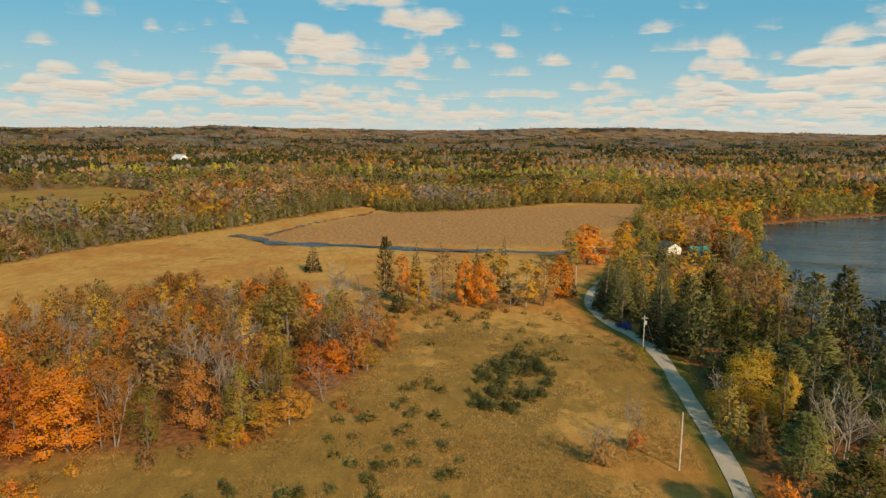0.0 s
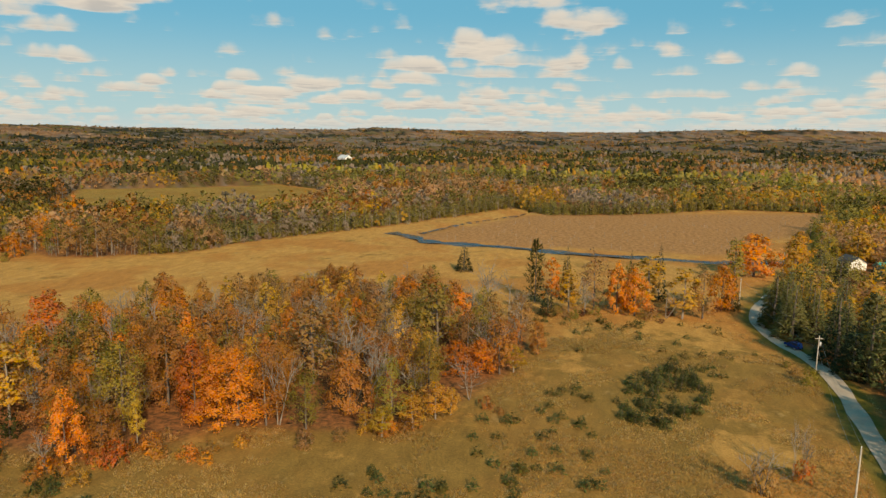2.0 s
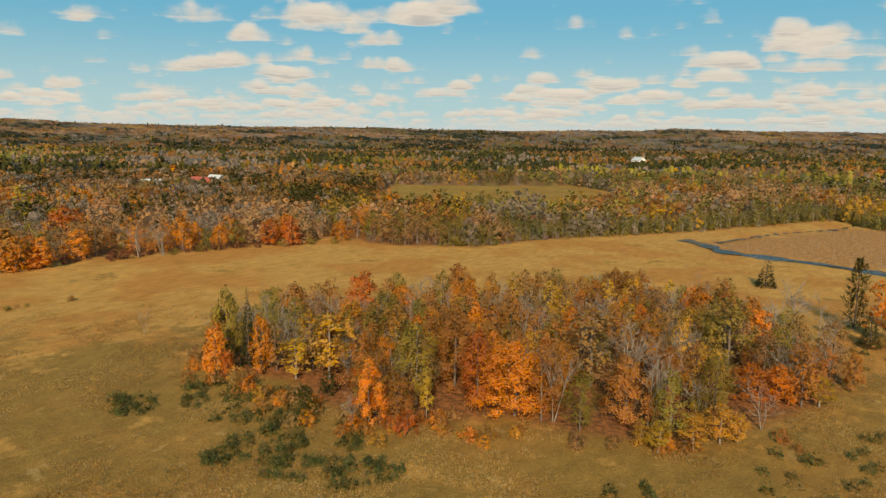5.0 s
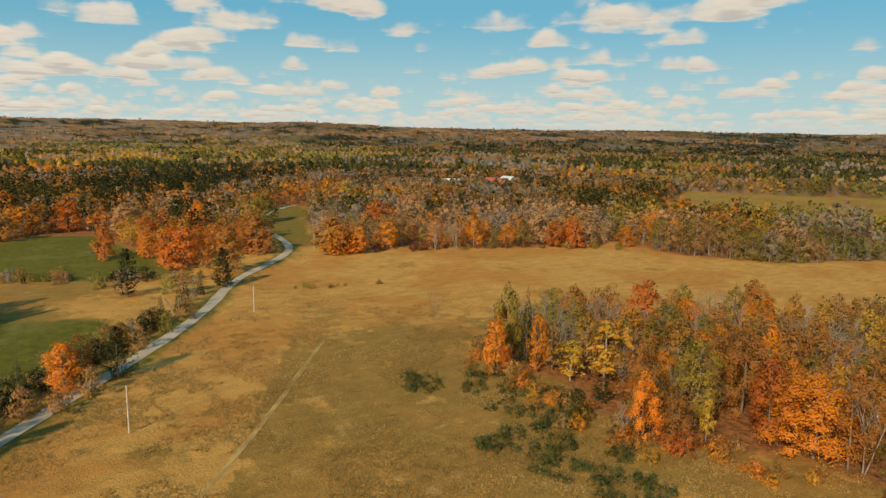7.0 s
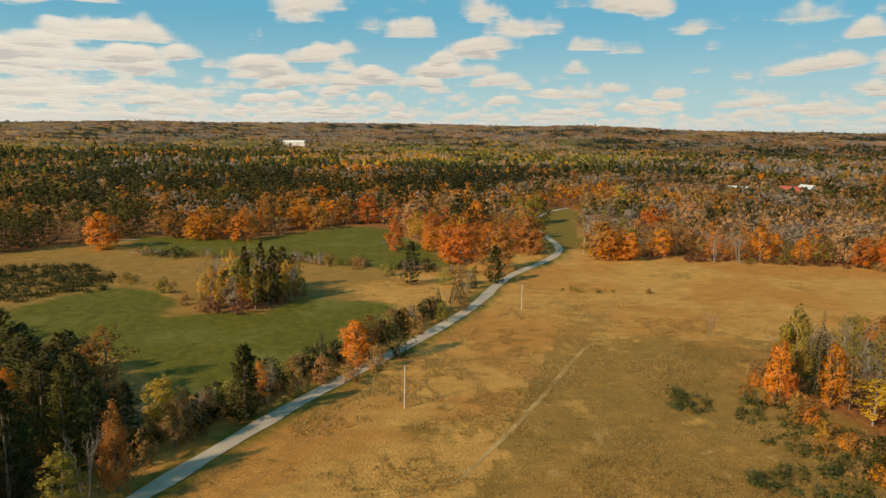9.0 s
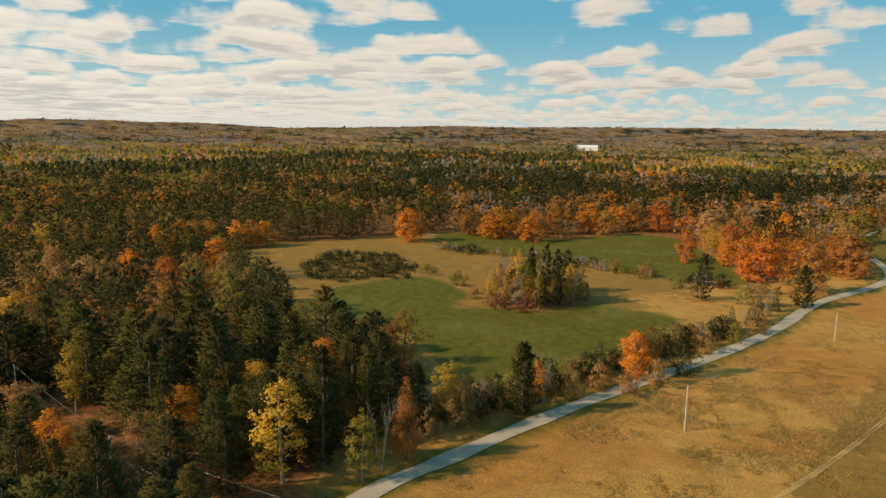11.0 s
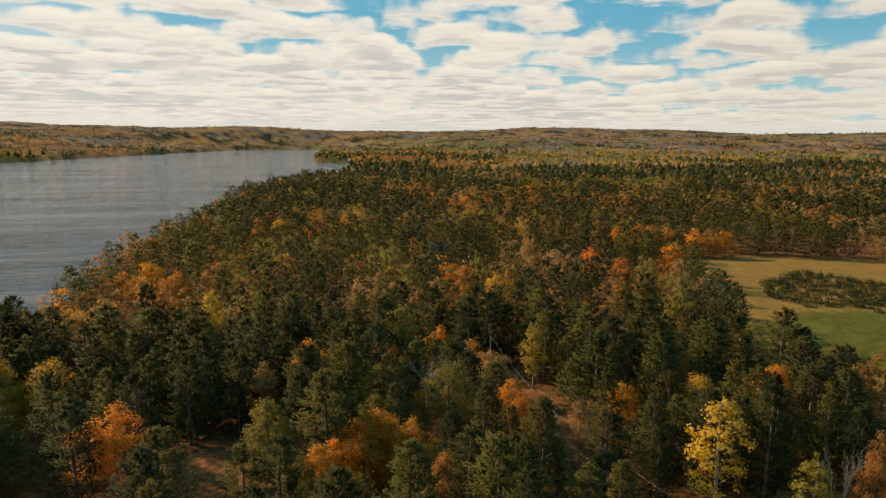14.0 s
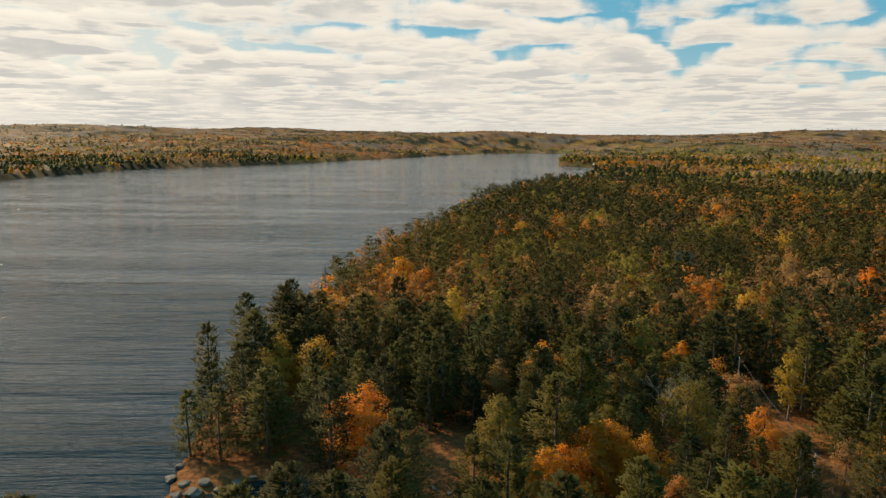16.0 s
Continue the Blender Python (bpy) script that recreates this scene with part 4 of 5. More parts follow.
RIGHT_SIDE = {("spruce_tree", "pine_warm"): 3, ("spruce_tree", "spruce"): 4, ("pine_tree", "spruce"): 8, ("oak_tree", "brown"): 1.5, ("maple_tree", "pink"): 1.0, ("pine_tree", "pine_warm"): 2, ("cedar_tree", "cedar"): 2.5,
              ("bare_tree", None): 1.2}


def grove():
    x, y = grid_points(-150, -10, 78, 212, 5.0)
    ok = inside(x, y, GROVE) & free(x, y, 0.6)
    for xx, yy, ze in zip(x[ok], y[ok], ground_z(x[ok], y[ok]) - 0.05):
        back = yy + 0.6 * (xx + 80) > 150
        kind, colour = pick({("maple_tree", "orange"): 1.3, ("maple_tree", "rust"): 2.2, ("oak_tree", "rust"): 3.0, ("oak_tree", "gold"): 0.7, ("oak_tree", "brown"): 1.4,
                             ("oak_tree", "olive"): 1.8, ("bare_tree", None): 9 if back else 4.5, ("aspen_tree", "gold"): 0.5})
        plant(kind, xx, yy, rng.uniform(0.7, 1.05), colour, z=ze)


# grove front
trees("maple_tree", "orange", (-61.6, 105.2, 14.6, 6.3), (-23.9, 144.3, 8.0, 3.2), (-123.9, 84.0, 11.9, 3.2), (-117.0, 90.7, 13.0, 2.9), (-80.5, 85.7, 11.6, 3.0))
trees("maple_tree", "red", (-28.6, 141.3, 8.2, 4.5), (-69.9, 105.1, 15.3, 3.9), (-132.5, 138.1, 13.5, 5.2))
trees("aspen_tree", "gold", (-16.9, 146.3, 6.8, 4.0), (-34.9, 106.9, 5.9, 2.3), (-30.6, 111.3, 7.2, 2.6), (-27.7, 116.7, 7.7, 2.7), (-25.4, 119.3, 5.7, 2.0), (-38.3, 107.8, 5.0, 1.5), (-108.2, 92.7, 9.5, 3.5), (-102.5, 96.9, 14.8, 3.7))
trees("oak_tree", "brown", (-57.0, 127.9, 17.5, 6.4))
trees("bare_tree", None, (-51.1, 131.6, 16, 7.3), (-40.0, 116.7, 16, 4.9), (-54.7, 107.5, 15.7, 4.2), (-31.9, 204.6, 16, 7.9), (-22.9, 186.8, 16, 5.6), (-130.6, 104.9, 16, 4.3), (-120.0, 152.1, 13, 6.6), (-81.5, 82.3, 6.9, 2.6))
trees("oak_tree", "olive", (-34.8, 112.3, 13.3, 3.6), (-37.2, 157.1, 17.5, 5.9), (-79.4, 97.9, 17.5, 4.4))
trees("oak_tree", "rust", (-56.6, 106.4, 15.0, 3.2))
trees("maple_tree", "rust", (-13.0, 160.7, 8.5, 2.1), (-79.0, 110.0, 17, 5.0), (-119.3, 167.8, 13, 4.4))
trees("spruce_tree", "pine", (-50.2, 257.4, 11, 4.2))
trees("maple_tree", "olive", (-130.2, 91.5, 17, 3.4), (-145.9, 117.1, 11, 4.0))
trees("bush", "red", (-121.0, 84.8, 5.7, 1.7), (-71.8, 86.2, 4.6, 3.0), (-74.4, 85.0, 2.9, 2.0))
trees("spruce_tree", "dark", (-122.6, 91.7, 18.8, 1.7))
trees("aspen_tree", "yellow", (-73.9, 94.1, 9.5, 1.4))
trees("bush", "pine_warm", (-91.7, 80.6, 6, 3.2))
trees("bush", "pine", (-96.3, 90.7, 4.8, 2.9))
# marsh row
trees("pine_tree", "pine_warm", (-18.4, 211.8, 21, 4.1))
trees("spruce_tree", "pine", (-13.4, 197.6, 8.9, 3.4), (41.1, 219.4, 13.2, 2.8))
trees("aspen_tree", "orange", (-12.8, 205.8, 16.3, 3.0))
trees("maple_tree", "orange", (58.8, 276.4, 17, 9.9))
trees("aspen_tree", "gold", (-7.3, 200.5, 14.2, 3.9), (15.8, 214.2, 17, 6.0), (25.1, 203.8, 15.3, 4.7))
trees("spruce_tree", "pine_warm", (-9.0, 218.5, 19, 2.4))
trees("oak_tree", "brown", (-0.2, 208.0, 17.5, 4.9), (31.0, 206.2, 15.5, 4.1))
trees("maple_tree", "orange", (6.5, 206.6, 14.6, 3.8), (11.6, 203.3, 14.6, 4.0), (37.7, 216.9, 14.5, 4.8))
trees("spruce_tree", "dark", (10.4, 210.3, 19, 2.0), (20.1, 225.5, 19, 2.5))
trees("oak_tree", "olive", (49.2, 261.6, 17.5, 4.5))
trees("bare_tree", None, (-2.5, 200.7, 13.6, 3.4), (20.8, 203.6, 13.2, 4.3))
trees("bush", "brown", (-21.5, 202.7, 6, 5.2), (16.1, 198.7, 4.7, 5.1))
# lane side
trees("spruce_tree", "spruce", (50.8, 197, 15, 3.4), (54, 205, 15, 3.2), (57, 191, 15, 3.4), (63, 196, 14, 3.2), (72, 195, 14, 3.4), (66, 176, 14, 3.4), (80, 178, 16, 3.6), (70, 214, 14, 3.2))
trees("spruce_tree", "spruce", (51.6, 211, 13, 3.0), (62, 184, 14, 3.2), (68, 205, 15, 3.4), (76, 184, 15, 3.4), (72, 168, 14, 3.4), (84, 170, 15, 3.6), (61, 213, 13, 3.0), (57.5, 220, 13, 3.0))
trees("spruce_tree", "pine_warm", (48.4, 202.7, 15.7, 5.3), (57.0, 195.1, 14.3, 3.8))
trees("spruce_tree", "spruce", (51.5, 191.8, 15.8, 5.0), (75.5, 122.3, 10.9, 4.4), (79.4, 266.2, 12.0, 4.7), (105.9, 277.1, 16.4, 5.0))
trees("spruce_tree", "dark", (56.2, 172.5, 17.1, 5.1), (56.8, 163.0, 12.9, 4.4), (61.1, 108.0, 18.0, 3.5), (83.0, 257.5, 12.3, 3.4))
trees("pine_tree", "spruce", (59.1, 160.8, 20.3, 6.1), (60.7, 154.5, 16.9, 6.4), (89.6, 160.8, 21, 10.1))
trees("pine_tree", "pine_warm", (66.2, 165.4, 21, 8.7), (66.3, 148.8, 15.0, 6.3), (101.2, 168.7, 21, 9.1), (70.0, 143.4, 14.4, 6.6))
trees("bare_tree", None, (114.5, 267.5, 16, 14.0), (93.3, 178.9, 15.8, 7.7), (61.4, 102.1, 13.0, 4.2), (65.6, 103.6, 16, 5.9), (69.6, 100.4, 13.7, 4.3), (51.4, 123.0, 10.5, 4.7), (25.7, 102.8, 8.3, 2.9), (31.3, 108.4, 10.5, 1.3))
trees("bare_tree", None, (33.3, 109.5, 10.5, 1.3))
trees("oak_tree", "brown", (91.7, 195.4, 17.5, 7.3), (84.3, 196.1, 15.2, 5.4), (75.2, 224.9, 11.6, 6.0))
trees("pine_tree", "dark", (96.9, 144.2, 18.9, 5.9))
trees("maple_tree", "yellow", (57.9, 123.2, 13.3, 7.7))
trees("cedar_tree", "cedar", (50.9, 111.0, 9.1, 2.3), (56.4, 91.8, 6.7, 3.0), (50.3, 116.7, 11.6, 2.8), (82.1, 126.6, 12, 4.6))
trees("cedar_tree", "brown", (52.8, 106.8, 8.8, 2.1))
trees("cedar_tree", "olive", (59.8, 114.7, 12, 3.6), (60.2, 103.6, 9.7, 3.0))
trees("bush", "orange", (48.9, 91.3, 4.5, 2.2))
trees("maple_tree", "gold", (62.4, 117.0, 11.1, 2.3), (80.3, 299.9, 15.7, 5.7), (78.7, 278.2, 14.8, 4.8), (108.3, 320.0, 14.8, 8.5))
trees("bush", "brown", (52.2, 91.7, 3.4, 2.4), (25.4, 102.2, 5.3, 2.7))
trees("maple_tree", "orange", (131.0, 314.6, 17, 9.1))
trees("maple_tree", "lime", (147.8, 327.9, 17, 6.0))
trees("maple_tree", "pink", (87.0, 234.1, 9.0, 5.3))
trees("bush", "olive", (45.9, 154.1, 4.1, 2.4))
trees("bush", "red", (32.5, 107.8, 3.8, 1.7))
# west edge
trees("maple_tree", "red", (-333.5, 148.2, 17, 7.6), (-250.4, 202.0, 12.9, 4.8), (-244.6, 208.2, 14.5, 4.8), (-269.7, 39.6, 17, 7.5), (-303.1, 14.4, 14.1, 4.6), (-399.4, 3.0, 17, 10.0))
trees("maple_tree", "rust", (-276.7, 101.9, 16.2, 8.6), (-293.3, 73.2, 17, 9.6), (-256.7, 52.6, 16.7, 6.6), (-408.6, -112.5, 17, 15.9), (-404.0, -54.8, 17, 11.9), (-393.2, -10.0, 17, 7.2))
trees("maple_tree", "orange", (-275.1, 110.4, 8.8, 5.5), (-279.1, 128.4, 12.9, 5.1), (-276.1, 179.7, 11.3, 3.6), (-299.2, 30.5, 10.1, 4.3), (-363.4, 61.0, 17, 6.8), (-339.9, -76.1, 17, 10.2), (-378.3, -33.0, 17, 7.9), (-465.1, -27.1, 17, 8.5))
trees("maple_tree", "orange", (-336.0, -57.9, 13.3, 6.3), (-313.9, -114.2, 16.6, 8.4), (-272.6, 102.8, 13.7, 4.9), (-272.6, 111.8, 12.3, 4.9))
trees("oak_tree", "brown", (-409.6, 138.9, 17.5, 10.8), (-229.3, 33.1, 8.0, 3.9))
trees("bare_tree", None, (-281.9, 119.6, 13.0, 6.4), (-265.8, 146.3, 15.8, 6.3), (-261.7, 154.6, 14.2, 6.4))
trees("bush", "olive", (-280.1, 192.1, 6, 6.2))
trees("bush", "lime", (-275.5, 203.2, 6, 6.3), (-246.8, 8.9, 6, 3.1), (-230.1, 28.3, 6.0, 2.9))
trees("maple_tree", "orange", (-240, -202, 13, 5.0), (-247, -196, 14, 5.0), (-256, -187, 13, 5.5), (-264, -179, 13, 5.0), (-274, -170, 12, 5.0), (-186, -168, 12, 4.0))
trees("maple_tree", "rust", (-233, -208, 13, 5.0), (-252, -192, 14, 5.0), (-268, -174, 13, 5.0), (-345, -92, 14, 6.0), (-356, -70, 15, 6.5), (-366, -50, 15, 6.5), (-372, -24, 14, 6.0))
trees("maple_tree", "red", (-191, -173, 12, 4.0), (-183, -152, 11, 4.0), (-350, -82, 13, 5.0), (-362, -60, 14, 5.0))
trees("maple_tree", "pink", (-262.3, 201.6, 17, 6.9), (-243.3, 214.5, 14.9, 5.4), (-374.6, 190.3, 17, 10.5), (-366.4, 28.0, 17, 9.8))
trees("maple_tree", "olive", (-384.8, 92.5, 17, 9.9), (-468.6, -89.0, 17, 9.9))
trees("pine_tree", "pine_warm", (-228.1, 40.2, 13.9, 4.1))
trees("pine_tree", "dark", (-232.0, 16.8, 15.8, 4.3))
# landmarks in the northern and western woods
trees("spruce_tree", "spruce", (-174.5, 303, 21, 4.6), (-167, 302, 15.5, 4.0), (-186, 309, 17, 4.2), (-190, 305, 16, 3.8), (-187.6, 375, 15.6, 3.4), (-186, 462, 13, 3.8), (-98.7, 449, 14, 3.4))
trees("maple_tree", "yellow", (-170, 567, 15, 8.0), (186, 689, 19, 8.0), (-160, 470, 12, 5.0))
trees("maple_tree", "red", (-167.5, 480, 13, 6.0), (-285, 38, 15, 6.5))
trees("maple_tree", "orange", (-104, 940, 17, 14.0), (-70, 900, 15, 10.0), (-252, 212, 14.5, 4.8), (-236, 233, 11, 4.4))
trees("aspen_tree", "yellow", (-412, 162, 22, 5.6))
trees("maple_tree", "lime", (-200, 590, 14, 8.0), (-225, 610, 14, 9.0))
trees("bare_tree", None, (-163.4, 90.5, 7.0, 1.6), (-146, 106, 9.0, 3.0), (-149, 101, 7.5, 2.6))
trees("spruce_tree", "dark", (93, 286.5, 7.5, 2.4), (104.2, 287, 6.8, 2.2), (86, 292, 11, 3.0), (118, 292, 13, 3.2))
# hedge
trees("pine_tree", "pine", (-206.9, -30.4, 20.2, 3.0), (-160.0, 8.3, 11.7, 3.9), (-118.2, -24.7, 14.7, 3.8), (-108.8, -38.1, 13.0, 4.1), (-117.7, -24.1, 14.5, 3.5))
trees("pine_tree", "pine_warm", (-211.9, -35.9, 18.5, 2.7), (-102.5, -44.6, 18.2, 4.0))
trees("pine_tree", "dark", (-208.3, -27.1, 18.5, 2.7), (-106.8, -41.7, 14.0, 4.1), (-91.1, -47.4, 20.7, 4.1))
trees("aspen_tree", "gold", (-209.4, -39.6, 17, 3.1), (-214.7, -24.0, 12.9, 2.7))
trees("bare_tree", None, (-214.3, -46.2, 16, 3.7), (-211.2, -43.7, 15.7, 3.6), (-210.9, -22.1, 12.2, 3.6), (-128.5, -18.4, 10.8, 2.1), (-109.2, -35.9, 13.6, 2.6), (-89.2, -40.0, 13.6, 2.2))
trees("aspen_tree", "olive", (-202.8, -36.8, 15.8, 2.6), (-85.1, -40.4, 11.5, 2.6))
trees("bush", "maroon", (-197.7, -42.6, 5.0, 5.2), (-196.4, -35.0, 4.2, 3.7))
trees("bush", "brown", (-200.9, -46.9, 5.2, 3.5), (-219.3, -20.1, 6, 4.1), (-143.2, -2.4, 5.0, 3.8), (-136.2, -8.5, 5.3, 3.6), (-120.4, -28.1, 6, 3.3), (-138.5, -12.3, 6, 3.0), (-189.7, 19.3, 6, 4.1), (-192.2, 24.8, 6, 3.3))
trees("bush", "brown", (-124.6, -21.9, 6, 3.0), (-130.7, -15.3, 6, 2.9), (-151.2, 4.4, 6.0, 2.9), (-169.1, 13.6, 6, 3.2), (-115.2, -29.8, 6, 3.2), (-106.1, -34.9, 6, 3.0))
trees("aspen_tree", "orange", (-201.3, -35.5, 9.5, 1.7), (-128.8, -19.7, 9.1, 1.9))
trees("maple_tree", "orange", (-147.2, -4.9, 10.2, 4.0))
trees("oak_tree", "rust", (-150.0, 0.5, 11.0, 3.5))
trees("aspen_tree", "yellow", (-114.8, -34.8, 11.0, 2.3), (-114.7, -33.4, 11.7, 2.1))
trees("oak_tree", "brown", (-111.1, -31.1, 8.9, 3.1))
trees("bush", "olive", (-179.6, 20.5, 6, 2.8))
trees("maple_tree", "rust", (-94.8, -37.7, 13.1, 2.6))
# pine wood
trees("bare_tree", None, (-67.2, -99.8, 13, 6.6), (0.9, -120.5, 11, 2.1))
trees("aspen_tree", "gold", (-94.9, -100.2, 14, 2.6), (-19.2, -181.5, 10, 3.9))
trees("aspen_tree", "yellow", (-84.5, -50.8, 17, 4.2))
trees("maple_tree", "orange", (-49.7, -86.4, 10.5, 5.0), (-51.6, -79.6, 11, 3.5), (-41.3, -83.4, 9, 3.0), (-216.9, -156.2, 13, 6.3), (-15.3, -101.7, 13, 5.2), (-37.7, -81.3, 10, 3.0), (-47.0, -85.1, 11, 4.0), (-50.7, -83.0, 10, 2.7))
trees("maple_tree", "orange", (-45.4, -215.7, 13, 5.6), (-50.6, -206.1, 11, 4.5), (-129.1, -174.3, 11, 3.7))
trees("maple_tree", "red", (-181.4, -148.4, 12, 4.3))
trees("aspen_tree", "orange", (-125.3, -164.3, 13, 4.4))
trees("maple_tree", "rust", (-169.4, -129.7, 11, 5.4), (-133.2, -342.1, 12, 9.2), (-139.8, -302.8, 12, 9.7), (-237.7, -301.2, 12, 9.6), (-278.2, -628.6, 12, 14.2))
trees("maple_tree", "gold", (-127.6, -152.6, 12, 4.2), (-50.3, -172.2, 12, 3.5), (-125.0, -309.8, 12, 9.8))
trees("pine_tree", "pine_warm", (-100.0, -114.7, 15, 4.6), (-83.4, -70.9, 15, 4.4), (-71.0, -72.5, 13, 4.1), (-107.8, -62.7, 15, 4.9), (11.3, -151.6, 14, 5.5), (12.0, -113.3, 12, 4.6), (-17.1, -116.6, 15, 4.2), (7.0, -109.3, 13, 3.9))
trees("pine_tree", "pine_warm", (-24.0, -120.2, 15, 4.9))
trees("pine_tree", "pine", (-78.5, -56.6, 12, 4.9), (-62.5, -75.8, 16, 5.3), (-64.6, -63.1, 9, 3.0), (3.1, -163.0, 17, 6.0), (-7.8, -174.0, 17, 6.7), (-9.2, -116.9, 16, 5.0), (-28.5, -112.3, 17, 5.1), (-1.5, -115.5, 14, 4.1))
trees("oak_tree", "brown", (-77.9, -71.0, 11, 2.4))
trees("maple_tree", "olive", (-34.7, -92.9, 13, 4.2))
trees("spruce_tree", "dark", (-19.4, -205.9, 15, 2.6))
trees("bush", "orange", (3.6, -129.8, 3, 2.3))
trees("maple_tree", "lime", (-105.6, -337.3, 12, 8.8))

for x, y in zip(*grid_points(-240, -194, -54, -14, 4.3)):
    if inside(np.array([x]), np.array([y]), CLUMP)[0]:
        kind, colour = pick({("bare_tree", None): 5, ("aspen_tree", "gold"): 3, ("aspen_tree", "olive"): 3, ("oak_tree", "olive"): 2, ("oak_tree", "grey"): 1, ("pine_tree", "pine_warm"): 1.5})
        plant(kind, x, y, rng.uniform(0.7, 1.0), colour)
side_line = smooth_line([(-222, 40), (-198, 24), (-170, 6), (-150, -8), (-128, -26), (-112, -36), (-98, -44)], 5.5)
for k, (x, y) in enumerate(side_line):
    x, y = x + rng.normal(0, 0.8), y + rng.normal(0, 0.8)
    gap = away(np.array([x]), np.array([y]), LANE, False)[0]
    if gap < 6.5:
        x, y = x - 0.56 * (6.5 - gap), y - 0.83 * (6.5 - gap)
    kind, colour = pick({("spruce_tree", "dark"): 2, ("spruce_tree", "pine"): 2, ("cedar_tree", "cedar"): 2, ("oak_tree", "brown"): 1.5, ("oak_tree", "rust"): 1, ("bare_tree", None): 2})
    tall = rng.uniform(0.42, 0.68)
    plant(kind, x, y, tall * (1.5 if kind == "cedar_tree" else 1.0), colour, tall * 1.1)
    taken.append((x, y, 2.0))
# room for the buildings
taken += [(-378, 985, 34), (-370, 962, 31), (-400, 1038, 40), (-387, 1005, 36), (102, 306, 9), (113, 300, 8), (-412, 1070, 40), (-395, 1040, 40), (-534, 310, 16), (-549, 286, 12), (-524, 350, 20), (-530, 368, 16), (-510, 335, 18), (-505, 355, 18),
          (-1865, -178, 45), (-1790, -170, 45), (-1720, -160, 45), (-603, -1145, 10), (-161, -232, 7)]
taken += [(78, 286, 6), (-74, -72.5, 3), (-92.5, -111.5, 3), (-160, -258, 4), (-69, -66, 3), (49.8, 164.1, 3)]
grove()
woods()
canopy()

# ------------------------------------------------------------------ low growth
def thicket(poly, n, kind, colours, lo, hi, clump=0.0):
    """Small plants scattered in a stretch of the plan; past 285 of a kind the rest is one mesh."""
    px, py = np.array(poly, float).T
    made, spare = 0, []
    while made < n:
        x, y = rng.uniform(px.min(), px.max()), rng.uniform(py.min(), py.max())
        if not inside(np.array([x]), np.array([y]), poly)[0]:
            continue
        if clump and lattice(np.array([x / 6]), np.array([y / 6]), 21)[0] < clump:
            continue
        made += 1
        c = colours[int(rng.integers(0, len(colours)))]
        if counts.get(kind, 0) < 285:
            plant(kind, x, y, rng.uniform(lo, hi), c)
        else:
            spare.append((x, y, (kind, c)))
    if spare:
        stand("young_pine_thicket", np.array([q[0] for q in spare]), np.array([q[1] for q in spare]), [q[2] for q in spare], 1, "thicket of dark green young pines among dry grass")


def brush(line, n, spread, colours, lo, hi):
    """Bushes along a line."""
    p = smooth_line(line, 1.0)
    for _ in range(n):
        a = p[int(rng.integers(0, len(p)))]
        x, y = a[0] + rng.normal(0, spread), a[1] + rng.normal(0, spread)
        if away(np.array([x]), np.array([y]), LANE, False)[0] > 4.2 + 1.7 * hi:
            plant("bush", x, y, rng.uniform(lo, hi), colours[int(rng.integers(0, len(colours)))])


thicket(JUNIPERS, 120, "young_pine", ("sapling", "sapling", "pine"), 1.1, 2.0)
thicket(SAPLINGS, 260, "young_pine", ("sapling", "sapling", "pine_warm"), 0.5, 1.4, 0.42)
thicket([(-40, 86), (-30, 100), (-20, 120), (-8, 150), (2, 130), (4, 100), (0, 86)], 60, "young_pine", ("sapling", "pine_warm"), 0.6, 1.3)
thicket([(-18, 155), (-16, 195), (30, 200), (40, 170), (30, 150), (5, 165)], 44, "young_pine", ("sapling", "pine_warm"), 0.6, 1.4)
thicket(NURSERY, 480, "young_pine", ("dark", "pine"), 1.2, 1.9)
thicket([(-142, -76), (-154, -86), (-178, -70), (-164, -61)], 60, "young_pine", ("dark", "pine"), 0.8, 1.3)
brush([(-296, -92), (-291, -50), (-262, 8), (-252, 36), (-240, 38)], 84, 3.2, ("brown", "olive", "grey", "dark"), 0.7, 1.6)
brush([(-250, -84), (-228, -62), (-210, -56)], 14, 3.0, ("brown", "olive"), 0.7, 1.3)
brush([(-215, 36), (-198, 24), (-170, 6), (-150, -8), (-128, -26), (-112, -36)], 120, 1.9, ("brown", "olive", "dark", "dark", "sapling"), 0.9, 2.1)
brush([(-16, 198), (10, 200), (44, 218)], 18, 2.2, ("brown", "olive", "maroon"), 0.6, 1.2)
brush([(-140, 92), (-122, 82), (-84, 80), (-68, 90), (-40, 105), (-22, 124)], 64, 2.6, ("brown", "rust", "rust", "gold", "orange"), 0.5, 1.3)
brush([(-283, 100), (-270, 140), (-256, 190), (-225, 235)], 24, 2.0, ("brown", "maroon", "olive"), 0.9, 1.7)
brush([(-222, 66), (-217, 76), (-216, 84)], 9, 1.0, ("olive", "olive", "brown"), 0.4, 0.75)
brush([(-214.7, 96), (-214, 99)], 3, 0.8, ("olive", "brown"), 0.5, 0.8)
brush([(-174, 262), (-168, 300), (-120, 372), (-60, 495)], 34, 2.0, ("grey", "olive", "grey"), 0.7, 1.4)
brush([(-282, 106), (-268, 152), (-255, 192)], 26, 1.6, ("maroon", "brown", "maroon"), 0.5, 0.9)
brush([(47, 150), (44, 170), (45, 195)], 5, 1.0, ("olive", "brown"), 0.5, 0.9)


